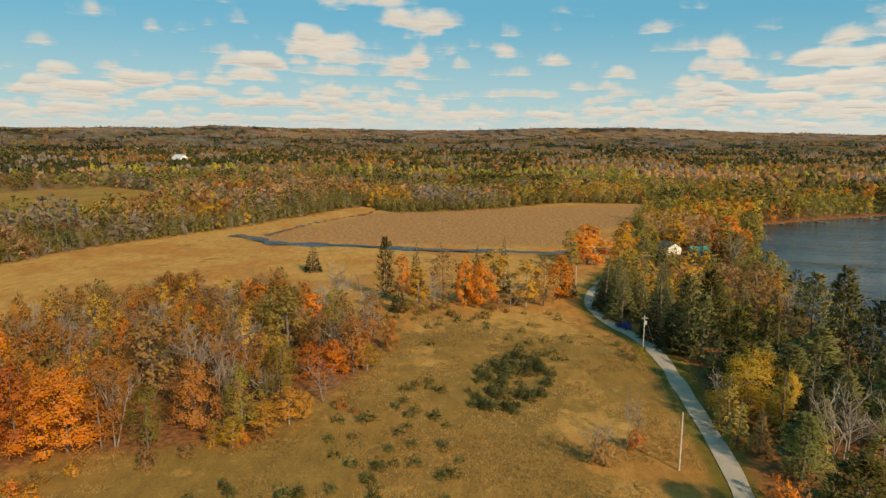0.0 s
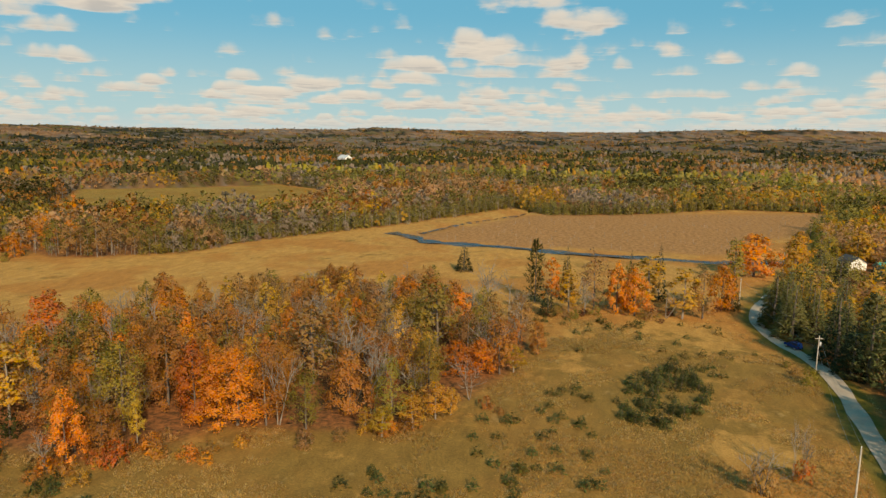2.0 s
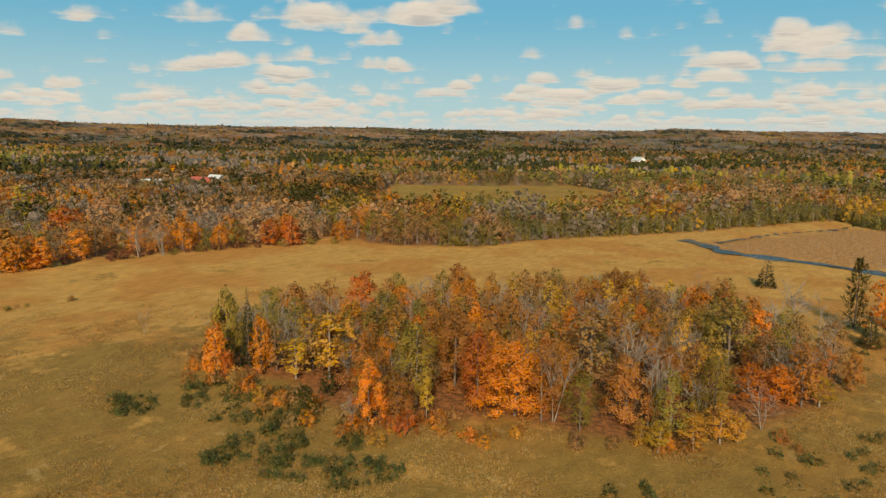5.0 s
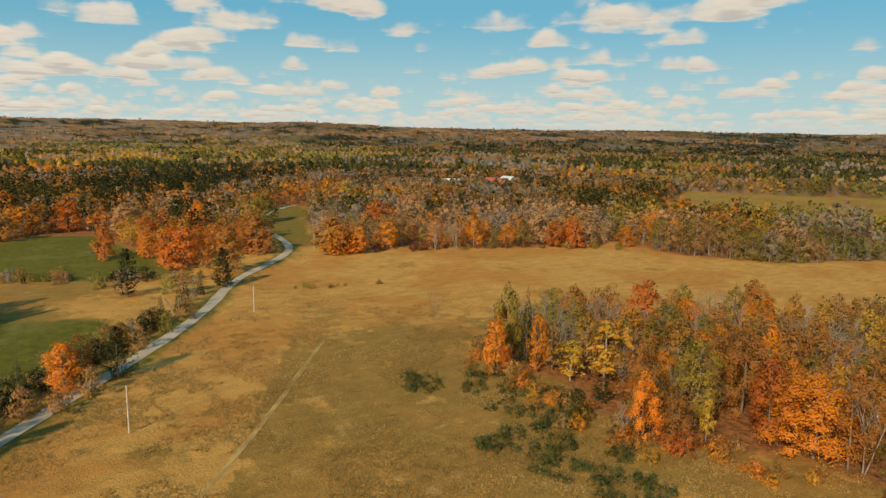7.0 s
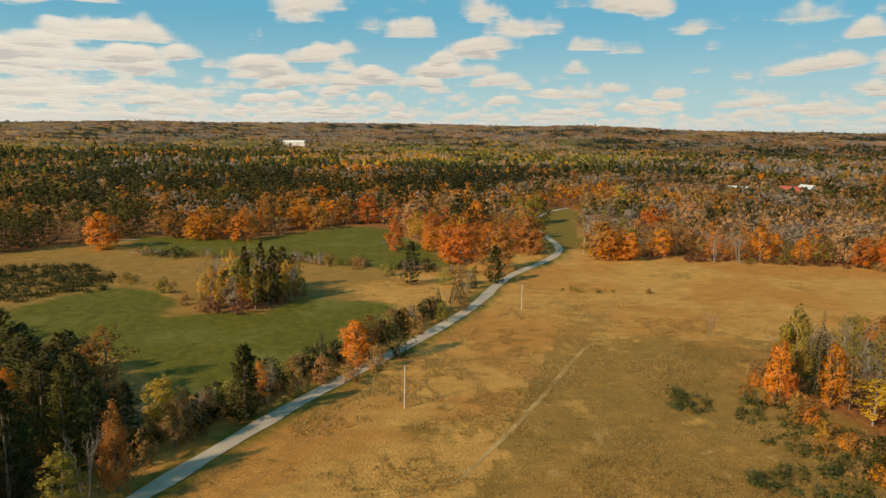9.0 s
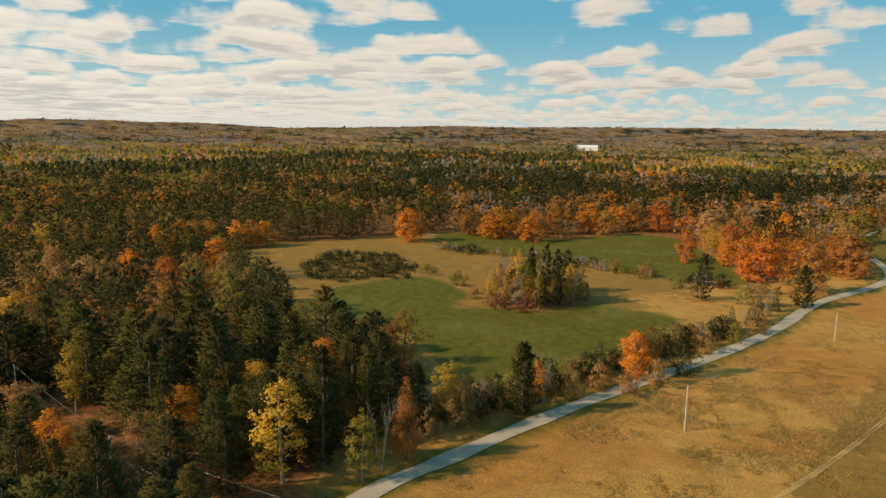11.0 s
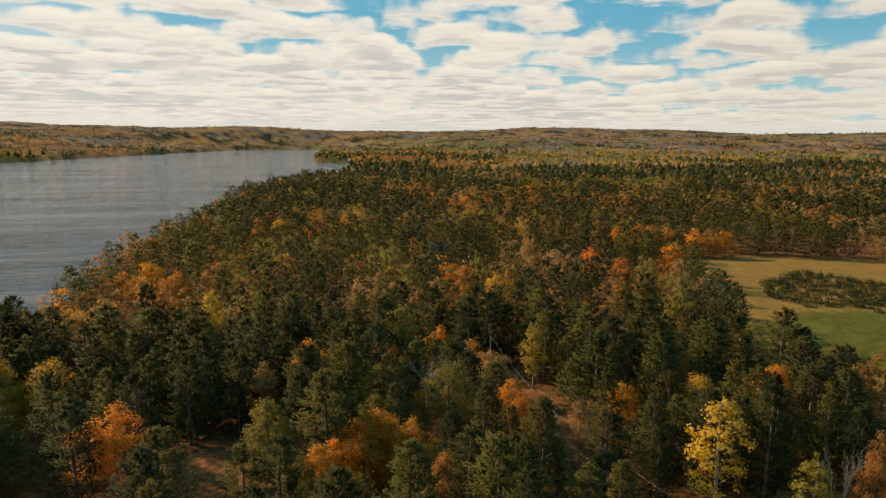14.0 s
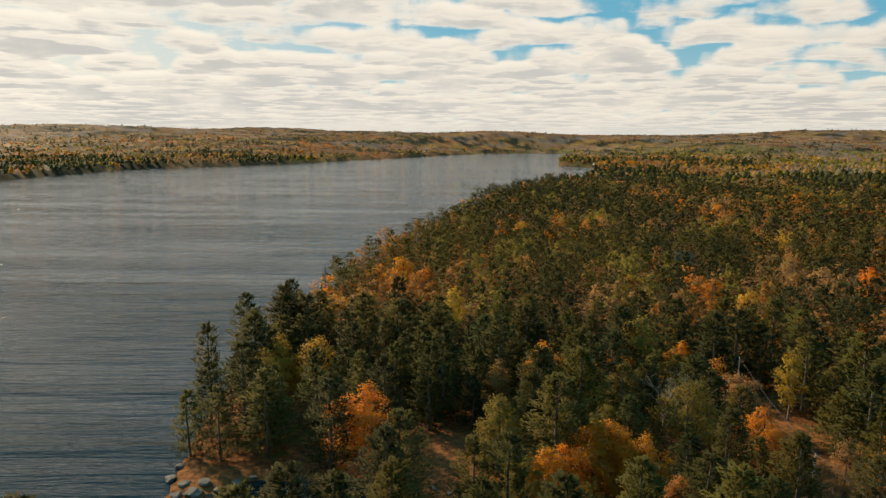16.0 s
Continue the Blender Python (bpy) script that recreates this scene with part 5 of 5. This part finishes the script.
def grass():
    """Dry grass tufts that nobody could count."""
    n = 200000
    r = np.sqrt(rng.uniform(82 ** 2, 235 ** 2, n)) * rng.uniform(0.72, 1.0, n)
    yaw = np.radians(rng.uniform(-28, 118, n))
    x, y = -r * np.sin(yaw), r * np.cos(yaw)
    ok = inside(x, y, OPEN_NORTH) & (r > 80) & ~inside(x, y, GROVE) & (away(x, y, LANE, False) > 4.2)
    x, y = x[ok], y[ok]
    ok = (lattice(x / 9, y / 9, 31) * 0.6 + lattice(x / 3, y / 3, 32) * 0.4) > 0.52
    x, y = x[ok], y[ok]
    n = len(x)
    base = np.c_[x, y, ground_z(x, y) - 0.03]
    blades = []
    for k in range(3):
        a, w_, lean = rng.uniform(0, 6.28, n), rng.uniform(0.06, 0.14, n), rng.uniform(0.25, 0.5, n)
        foot = base + np.c_[rng.normal(0, 0.25, (n, 2)), np.zeros(n)]
        side = np.c_[np.cos(a) * w_, np.sin(a) * w_, np.zeros(n)]
        tip = foot + np.c_[-np.sin(a) * lean, np.cos(a) * lean, rng.uniform(0.14, 0.34, n)]
        blades.append(np.stack([foot - side, foot + side, tip], 1))
    v = np.concatenate(blades).reshape(-1, 3)
    pick_c = lattice(x / 18, y / 18, 33)
    c = np.where((pick_c < 0.42)[:, None], (0.6, 0.37, 0.12), np.where((pick_c < 0.62)[:, None], (0.52, 0.31, 0.1), (0.44, 0.27, 0.08)))
    c = c * rng.uniform(0.8, 1.1, (n, 1))
    me = mesh_of("dry_grass", v, np.arange(len(v)).reshape(-1, 3), LEAF_STUFF, tint=np.repeat(np.concatenate([c, c, c]), 3, axis=0), normals=unit(np.tile((0.0, 0.0, 1.0), (len(v), 1)) + 0.35 * rng.normal(size=(len(v), 3))))
    tagged(new("dry_grass", me), "tufts of tall dry golden meadow grass", "grass", kind="stuff")


grass()


def snags():
    """Thin dead stems standing in the marsh."""
    px, py = np.array(MARSH, float).T
    pieces = []
    x, y = rng.uniform(px.min(), px.max(), 420), rng.uniform(py.min(), py.max(), 420)
    ok = inside(x, y, MARSH)
    for a, b in zip(x[ok], y[ok]):
        h = rng.uniform(0.8, 3.0)
        pieces.append(tube(np.array([(a, b, -0.3), (a + rng.normal(0, 0.3), b, h)]), np.array([0.09, 0.04]), 3))
    v, f = merge(pieces)
    tagged(new("dead_stem", mesh_of("dead_stem", v, f, PALE_BARK)), "thin grey dead stems standing in the marsh", "dead stems", kind="stuff")


snags()


def rim_stems():
    """Pale bare stems in front of the cedars at the marsh's edge."""
    p = smooth_line([(-250, 250), (-222, 238), (-197, 246), (-176, 262), (-165, 304), (-148, 331), (-120, 374), (-95, 428), (-61, 501)], 1.6)
    pieces = []
    for a, b in p:
        a, b, h = a + rng.normal(0, 2.0) - 1.5, b + rng.normal(0, 2.0) + 2.0, rng.uniform(3.5, 8.5)
        z = float(ground_z(a, b))
        tip = np.array([a + rng.normal(0, 0.5), b + rng.normal(0, 0.5), z + h])
        pieces.append(tube(np.array([(a, b, z - 0.3), tip]), np.array([0.12, 0.04]), 3))
        for _ in range(3):
            q = np.array([a, b, z]) + (tip - np.array([a, b, z])) * rng.uniform(0.35, 0.85)
            pieces.append(tube(np.array([q, q + np.r_[rng.normal(0, 0.8, 2), rng.uniform(0.6, 1.8)]]), np.array([0.06, 0.025]), 3))
    v, f = merge(pieces)
    tagged(new("bare_stem", mesh_of("bare_stem", v, f, PALE_BARK)), "pale bare stems standing before the cedars", "bare stems", kind="stuff")


rim_stems()

# ------------------------------------------------------------------ built things
WHITE = plain("white_paint", (0.78, 0.76, 0.72), 0.6, grain=2.0, vary=0.12)
TIN = plain("pale_tin_roof", (0.62, 0.61, 0.6), 0.45, 0.3, grain=2.0, vary=0.15)
RED_ROOF = plain("red_roof", (0.33, 0.075, 0.05), 0.7, grain=2.0, vary=0.2)
TEAL = plain("teal_roof", (0.02, 0.36, 0.33), 0.5, grain=2.0, vary=0.12)
SHINGLE = plain("dark_shingles", (0.07, 0.065, 0.062), 0.85, grain=4.0, vary=0.3)
DARK_GLASS = plain("window_glass", (0.03, 0.035, 0.04), 0.12, grain=1.0, vary=0.1)
GREY_WOOD = plain("weathered_boards", (0.3, 0.26, 0.22), 0.85, grain=4.0, vary=0.35)
STONE = plain("shore_rock", (0.17, 0.15, 0.13), 0.85, grain=1.5, vary=0.45, bump=0.06)
WIRE = plain("cable", (0.2, 0.2, 0.2), 0.5, 0.5, grain=1.0, vary=0.05)
METAL = plain("grey_metal", (0.45, 0.46, 0.47), 0.45, 0.7, grain=3.0, vary=0.15)
CAR_PAINT = plain("dark_blue_paint", (0.012, 0.045, 0.2), 0.22, 0.3, grain=1.0, vary=0.08)
RUBBER = plain("rubber", (0.02, 0.02, 0.02), 0.85, grain=6.0, vary=0.2)
LAMP_GLASS = plain("lamp_glass", (0.7, 0.7, 0.68), 0.2, grain=2.0, vary=0.05)
TAIL_GLASS = plain("tail_glass", (0.4, 0.02, 0.02), 0.2, grain=2.0, vary=0.05)


def shaped(name, parent, mat, build, bevel=0.0, label=""):
    """A part from a bmesh that build() fills."""
    bm = bmesh.new()
    build(bm)
    if bevel:
        bmesh.ops.bevel(bm, geom=[e for e in bm.edges], offset=bevel, segments=1, affect="EDGES", clamp_overlap=True)
    bmesh.ops.recalc_face_normals(bm, faces=bm.faces)
    me = bpy.data.meshes.new(name)
    bm.to_mesh(me)
    bm.free()
    me.materials.append(mat)
    return part(name, me, parent, label)


def box(bm, x0, x1, y0, y1, z0, z1):
    bmesh.ops.create_cube(bm, size=1.0, matrix=Matrix.Translation(((x0 + x1) / 2, (y0 + y1) / 2, (z0 + z1) / 2)) @ Matrix.Diagonal((x1 - x0, y1 - y0, z1 - z0, 1)))


def prism(bm, outline, y0, y1):
    """An outline in x and z, drawn out along y."""
    a = [bm.verts.new((x, y0, z)) for x, z in outline]
    b = [bm.verts.new((x, y1, z)) for x, z in outline]
    bm.faces.new(a)
    bm.faces.new(b[::-1])
    for i in range(len(a)):
        j = (i + 1) % len(a)
        bm.faces.new((a[j], a[i], b[i], b[j]))


def house(name, x, y, turn, wide, deep, wall, rise, wall_mat, roof_mat, label, cat, windows=3, z=None):
    """A gabled building; the ridge runs along its local y."""
    z = float(ground_z(x, y)) if z is None else z
    top = new(name, None)
    top.matrix_basis = pose(x, y, z, 0, 0, turn)
    tagged(top, label, cat)
    w2, d2 = wide / 2, deep / 2
    shaped("wall", top, wall_mat, lambda bm: prism(bm, [(-w2, -0.6), (w2, -0.6), (w2, wall), (0, wall + rise), (-w2, wall)], -d2, d2))
    over, th = 0.45, 0.18
    k = rise / w2
    for s in (-1, 1):
        shaped("roof", top, roof_mat, lambda bm: prism(bm, [(0, wall + rise + 0.03), (s * (w2 + over), wall - over * k + 0.03), (s * (w2 + over), wall - over * k + 0.03 + th), (0, wall + rise + 0.03 + th)], -d2 - over, d2 + over))
    for s in (-1, 1):
        for i in range(windows):
            cy = -d2 + deep * (i + 0.5) / windows
            win = shaped("window", top, WHITE, lambda bm: box(bm, s * w2 - 0.04 if s > 0 else -w2 - 0.06, s * w2 + 0.06 if s > 0 else -w2 + 0.04, cy - 0.6, cy + 0.6, wall * 0.35, wall * 0.8))
            shaped("pane", win, DARK_GLASS, lambda bm: box(bm, s * w2 + (0.05 if s > 0 else -0.08), s * w2 + (0.08 if s > 0 else -0.05), cy - 0.5, cy + 0.5, wall * 0.39, wall * 0.76))
    shaped("door", top, GREY_WOOD, lambda bm: box(bm, -0.5, 0.5, -d2 - 0.06, -d2 + 0.03, 0.0, 2.05))
    win = shaped("window", top, WHITE, lambda bm: box(bm, 1.1, min(2.3, w2 - 0.2), -d2 - 0.06, -d2 + 0.03, wall * 0.35, wall * 0.8))
    shaped("pane", win, DARK_GLASS, lambda bm: box(bm, 1.2, min(2.2, w2 - 0.3), -d2 - 0.08, -d2 - 0.05, wall * 0.39, wall * 0.76))
    return top


house("cottage", 102, 306, 195, 7.0, 8.5, 3.0, 2.2, WHITE, SHINGLE, "small white cottage with a dark shingle roof among trees", "house")
house("shed", 113, 300, 100, 6.0, 7.5, 2.4, 1.6, GREY_WOOD, TEAL, "low shed with a bright teal metal roof", "shed", 2)
house("farmhouse", -412, 1070, 60, 14.0, 20.0, 8.0, 5.0, WHITE, TIN, "large white farmhouse with a pale roof in a far clearing", "house", 4)
house("barn", -534, 310, 130, 12.0, 17.0, 6.5, 4.0, GREY_WOOD, TIN, "weathered barn with a pale tin roof beyond the trees", "barn", 2)
house("shed", -549, 286, 60, 7.0, 10.0, 5.0, 2.5, GREY_WOOD, TIN, "small grey shed with a tin roof", "shed", 2)
house("barn", -524, 350, 100, 11.0, 24.0, 6.5, 4.2, WHITE, RED_ROOF, "long white barn with a red roof beyond the trees", "barn", 4)
house("barn", -530, 368, 100, 12.0, 14.0, 7.0, 4.4, GREY_WOOD, TIN, "grey barn with a ribbed tin roof", "barn", 2)
house("warehouse", -1865, -178, 6, 24.0, 54.0, 12.0, 4.0, WHITE, WHITE, "large white hall standing over the far forest", "hall", 0, z=13.0)
house("boathouse", -603, -1145, 20, 7.0, 9.0, 4.0, 2.2, WHITE, TIN, "small white boathouse on the wooded point of the lake", "boathouse", 2)
house("cottage", -161, -232, 70, 7.0, 9.0, 5.5, 2.5, GREY_WOOD, SHINGLE, "grey cottage half hidden in the pine wood", "house", 2)



def gravel_yard(x, y, a, b, turn):
    """A levelled patch of pale gravel with an uneven edge."""
    k = 28
    t = np.arange(k) * 2 * np.pi / k
    rag = 1 + 0.22 * (lattice(np.arange(k) / 2.0, np.zeros(k), 12) - 0.5)
    px, py = a * rag * np.cos(t), b * rag * np.sin(t)
    c, d = math.cos(radians(turn)), math.sin(radians(turn))
    px, py = x + px * c - py * d, y + px * d + py * c
    top = float(np.max(ground_z(px, py))) + 0.12
    v = np.vstack([np.c_[px, py, np.full(k, top)], np.c_[px * 1.0005, py * 1.0005, np.full(k, top - 0.9)], [[x, y, top + 0.08]]])
    i, j = np.arange(k), (np.arange(k) + 1) % k
    me = mesh_of("gravel_yard", v, [np.c_[np.full(k, 2 * k), i, j], np.c_[i, k + i, k + j, j]], ASPHALT)
    tagged(new("gravel_yard", me), "patch of pale gravel yard before the cottage", "yard", kind="structure")


gravel_yard(78.5, 286, 5.5, 3.4, 120)


def dead_conifer(x, y, tall):
    """A dead spruce: a bare mast with short drooping boughs."""
    g = np.random.default_rng(5)
    ob = new("dead_spruce", None)
    ob.matrix_basis = pose(x, y, float(ground_z(x, y)) - 0.1)
    v, f = tube(np.array([(0, 0, 0), (0.1, 0, tall * 0.5), (0, 0.1, tall)]), np.array([0.2, 0.13, 0.02]), 6)
    part("trunk", mesh_of("trunk", v, f, PALE_BARK), ob)
    for k in range(46):
        t = 0.15 + 0.8 * k / 46
        a, ln = k * 2.4 + g.normal(0, 0.3), (1.05 - t) * 2.6 * g.uniform(0.6, 1.1)
        d = np.array([math.cos(a), math.sin(a), 0.0])
        q = np.array([(0, 0, tall * t), d * ln * 0.5 + (0, 0, tall * t - 0.05 * ln), d * ln + (0, 0, tall * t - 0.28 * ln)])
        v, f = tube(q, np.array([0.05, 0.035, 0.012]), 3)
        part("branch", mesh_of("branch", v, f, PALE_BARK), ob)
    tagged(ob, "dead grey spruce with bare drooping boughs by the shore", "dead tree")


dead_conifer(1.5, -113, 13.5)


def utility_pole(x, y, tall, turn, arm=True, can=False):
    z = float(ground_z(x, y))
    top = new("utility_pole", None)
    top.matrix_basis = pose(x, y, z, 0, 0, turn)
    tagged(top, "weathered wooden utility pole standing in grass" + (" with a transformer can" if can else ""), "utility pole", "utility poles along the lane")
    v, f = tube(np.array([(0, 0, -0.5), (0, 0, tall * 0.5), (0, 0, tall)]), np.array([0.17, 0.145, 0.11]), 8)
    part("pole", mesh_of("pole", v, f, POLE_WOOD, smooth=True), top)
    v, f = tube(np.array([(0, 0, tall - 0.02), (0, 0, tall + 0.22), (0, 0, tall + 0.3)]), np.array([0.05, 0.07, 0.02]), 6)
    part("insulator", mesh_of("insulator", v, f, WHITE), top, "white porcelain insulator")
    v, f = tube(np.array([(0, -0.1, tall * 0.62), (0, -0.28, tall * 0.62)]), np.array([0.05, 0.05]), 5)
    part("bracket", mesh_of("bracket", v, f, METAL), top)
    if arm:
        shaped("crossarm", top, POLE_WOOD, lambda bm: box(bm, -0.9, 0.9, -0.16, -0.06, tall - 0.55, tall - 0.42), 0.01)
    if can:
        v, f = tube(np.array([(0.35, 0, tall - 2.2), (0.35, 0, tall - 1.35), (0.35, 0, tall - 1.25)]), np.array([0.26, 0.26, 0.12]), 8)
        part("transformer", mesh_of("transformer", v, f, METAL, smooth=True), top, "grey transformer can")


POLES = [(-417, 159, 10, 30, False, False), (-289.2, 97.4, 8.5, 60, False, False), (-195.3, 47.3, 7.4, 60, False, False), (-124.3, 7.8, 8.4, 60, False, False),
         (-65, -25, 8.5, 90, False, False), (-74, -72.5, 8.6, 0, False, False), (-92.5, -111.5, 8.6, 20, False, False), (-160, -258, 9.0, 20, True, False),
         (37.5, 101, 9.4, 0, False, False), (49.8, 164.1, 8.4, 10, True, True), (43.8, 222, 9.0, 0, False, False), (71.3, 285.5, 8.4, 0, True, False)]
for spot in POLES:
    utility_pole(*spot)


def cable(a, b, drop, side=0.0, down=0.0):
    """A hanging wire between two poles of the list."""
    (ax, ay, ah, *_), (bx, by, bh, *_) = POLES[a], POLES[b]
    s = np.linspace(0, 1, 15)
    z0, z1 = float(ground_z(ax, ay)) + ah + 0.28 - down, float(ground_z(bx, by)) + bh + 0.28 - down
    p = np.c_[ax + (bx - ax) * s + side, ay + (by - ay) * s, z0 + (z1 - z0) * s - drop * 4 * s * (1 - s)]
    v, f = tube(p, np.full(15, 0.022), 4)
    tagged(new("power_line", mesh_of("power_line", v, f, WIRE)), "thin dark cable hanging between utility poles", "cable", "cables between the poles")


for a, b, drop in ((0, 1, 2.0), (1, 2, 1.6), (2, 3, 1.4), (3, 4, 1.1), (4, 5, 0.8), (5, 6, 0.8), (6, 7, 2.2), (8, 9, 1.2), (9, 10, 1.1), (10, 11, 1.2)):
    cable(a, b, drop)
    cable(a, b, drop * 1.15, 0.0, 3.1)


def car(x, y, turn):
    z = float(ground_z(x, y)) + 0.12
    top = new("car", None)
    top.matrix_basis = pose(x, y, z, 0, 0, turn)
    tagged(top, "dark blue off-road car parked on the lane", "car")
    body = [(-2.35, 0.45), (2.3, 0.45), (2.38, 0.75), (2.3, 1.02), (1.2, 1.12), (-2.3, 1.15), (-2.4, 0.8)]
    shaped("body", top, CAR_PAINT, lambda bm: prism(bm, body, -0.9, 0.9), 0.07)
    cabin = [(-2.2, 1.13), (1.05, 1.11), (0.45, 1.78), (-2.0, 1.82)]
    shaped("cabin", top, CAR_PAINT, lambda bm: prism(bm, cabin, -0.8, 0.8), 0.06)
    for s in (-1, 1):
        for x0, x1 in ((-1.95, -1.05), (-0.95, -0.15), (-0.05, 0.55)):
            shaped("side_window", top, DARK_GLASS, lambda bm: box(bm, x0, x1, s * 0.8 - 0.015, s * 0.8 + 0.015, 1.22, 1.66))
        shaped("headlight", top, LAMP_GLASS, lambda bm: box(bm, 2.28, 2.36, s * 0.65 - 0.16, s * 0.65 + 0.16, 0.78, 0.96), 0.02)
        shaped("tail_light", top, TAIL_GLASS, lambda bm: box(bm, -2.42, -2.33, s * 0.75 - 0.1, s * 0.75 + 0.1, 0.8, 1.05), 0.02)
        for wx in (-1.45, 1.45):
            v, f = tube(np.array([(wx, s * 0.72, 0.36), (wx, s * 0.74, 0.36), (wx, s * 0.93, 0.36), (wx, s * 0.95, 0.36)]), np.array([0.02, 0.36, 0.36, 0.02]), 16)
            wheel = part("wheel", mesh_of("wheel", v, f, RUBBER), top)
            v, f = tube(np.array([(wx, s * 0.94, 0.36), (wx, s * 0.962, 0.36), (wx, s * 0.963, 0.36)]), np.array([0.21, 0.2, 0.01]), 12)
            part("rim", mesh_of("rim", v, f, METAL), wheel)
    shaped("windscreen", top, DARK_GLASS, lambda bm: prism(bm, [(0.98, 1.18), (1.01, 1.2), (0.52, 1.72), (0.49, 1.7)], -0.7, 0.7))
    shaped("bumper", top, RUBBER, lambda bm: box(bm, 2.3, 2.46, -0.85, 0.85, 0.42, 0.62), 0.03)


car(49.5, 182.0, 118)


def boulder(x, y, size, seed):
    g = np.random.default_rng(seed)
    bm = bmesh.new()
    bmesh.ops.create_icosphere(bm, subdivisions=2, radius=1.0)
    for v in bm.verts:
        d = noise.noise(v.co * 0.9 + Vector((seed * 3.1, 0, 0))) + 0.5 * noise.noise(v.co * 2.3 + Vector((0, seed * 1.7, 0)))
        v.co = v.co * (1 + 0.6 * d)
        v.co.z = min(v.co.z, 0.55 + 0.25 * v.co.x)
        v.co.x *= size * g.uniform(0.95, 1.05)
        v.co.y *= size * 0.85
        v.co.z *= size * 0.62
    me = bpy.data.meshes.new("boulder")
    bm.to_mesh(me)
    bm.free()
    me.materials.append(STONE)
    ob = new("boulder", me)
    ob.matrix_basis = pose(x, y, max(float(ground_z(x, y)), WATER) + size * 0.15, 0, 0, g.uniform(0, 360))
    tagged(ob, "grey rounded boulder on the lake shore" if y < 0 and x > -100 else "pale field stone in a pile at the field's edge", "rock", "rocks")


for k, (x, y, size) in enumerate(((10.5, -100, 1.3), (12, -103, 0.9), (9, -102.5, 1.0), (13, -100, 0.8), (7, -100.5, 0.8), (14.2, -106, 1.0), (13.4, -110, 0.8), (4.5, -102, 0.7),
                                  (2.0, -103, 0.6), (14.5, -98, 0.7), (-5, -101, 0.6), (-24, -92, 0.6), (-26, -90, 0.5))):
    boulder(x, y, size, k)
for k in range(12):
    boulder(-323 + rng.normal(0, 1.8), 12 + rng.normal(0, 1.6), rng.uniform(0.4, 0.9), 40 + k)
for k in range(16):
    boulder(196 + 7.2 * k, 414 + 3.9 * k + rng.normal(0, 1.0), rng.uniform(0.6, 1.4), 60 + k)


def dock(x, y, turn):
    z = WATER
    top = new("dock", None)
    top.matrix_basis = pose(x, y, z, 0, 0, turn)
    tagged(top, "small grey wooden dock at the lake shore", "dock")
    for i in range(12):
        shaped("plank", top, GREY_WOOD, lambda bm: box(bm, -1.0, 1.0, i * 0.8, i * 0.8 + 0.74, 0.55, 0.62))
    for sx in (-0.95, 0.95):
        for sy in (0.4, 4.6, 9.0):
            v, f = tube(np.array([(sx, sy, -1.5), (sx, sy, 0.9)]), np.array([0.1, 0.1]), 6)
            part("post", mesh_of("post", v, f, GREY_WOOD), top)


dock(238, 436, 200)
dock(281, 456, 205)


def fallen_log(x, y, turn, length, thick):
    v, f = tube(np.array([(-length / 2, 0, thick), (0, 0.1, thick * 1.1), (length / 2, 0, thick)]), np.array([thick, thick * 0.85, thick * 0.5]), 7)
    ob = new("fallen_log", mesh_of("fallen_log", v, f, PALE_BARK, smooth=True))
    ob.matrix_basis = pose(x, y, float(ground_z(x, y)) - 0.05, 0, 0, turn)
    tagged(ob, "pale fallen tree trunk lying on the ground", "log")


fallen_log(-336, -112, 100, 14, 0.35)
fallen_log(-300, -96, 60, 6, 0.25)
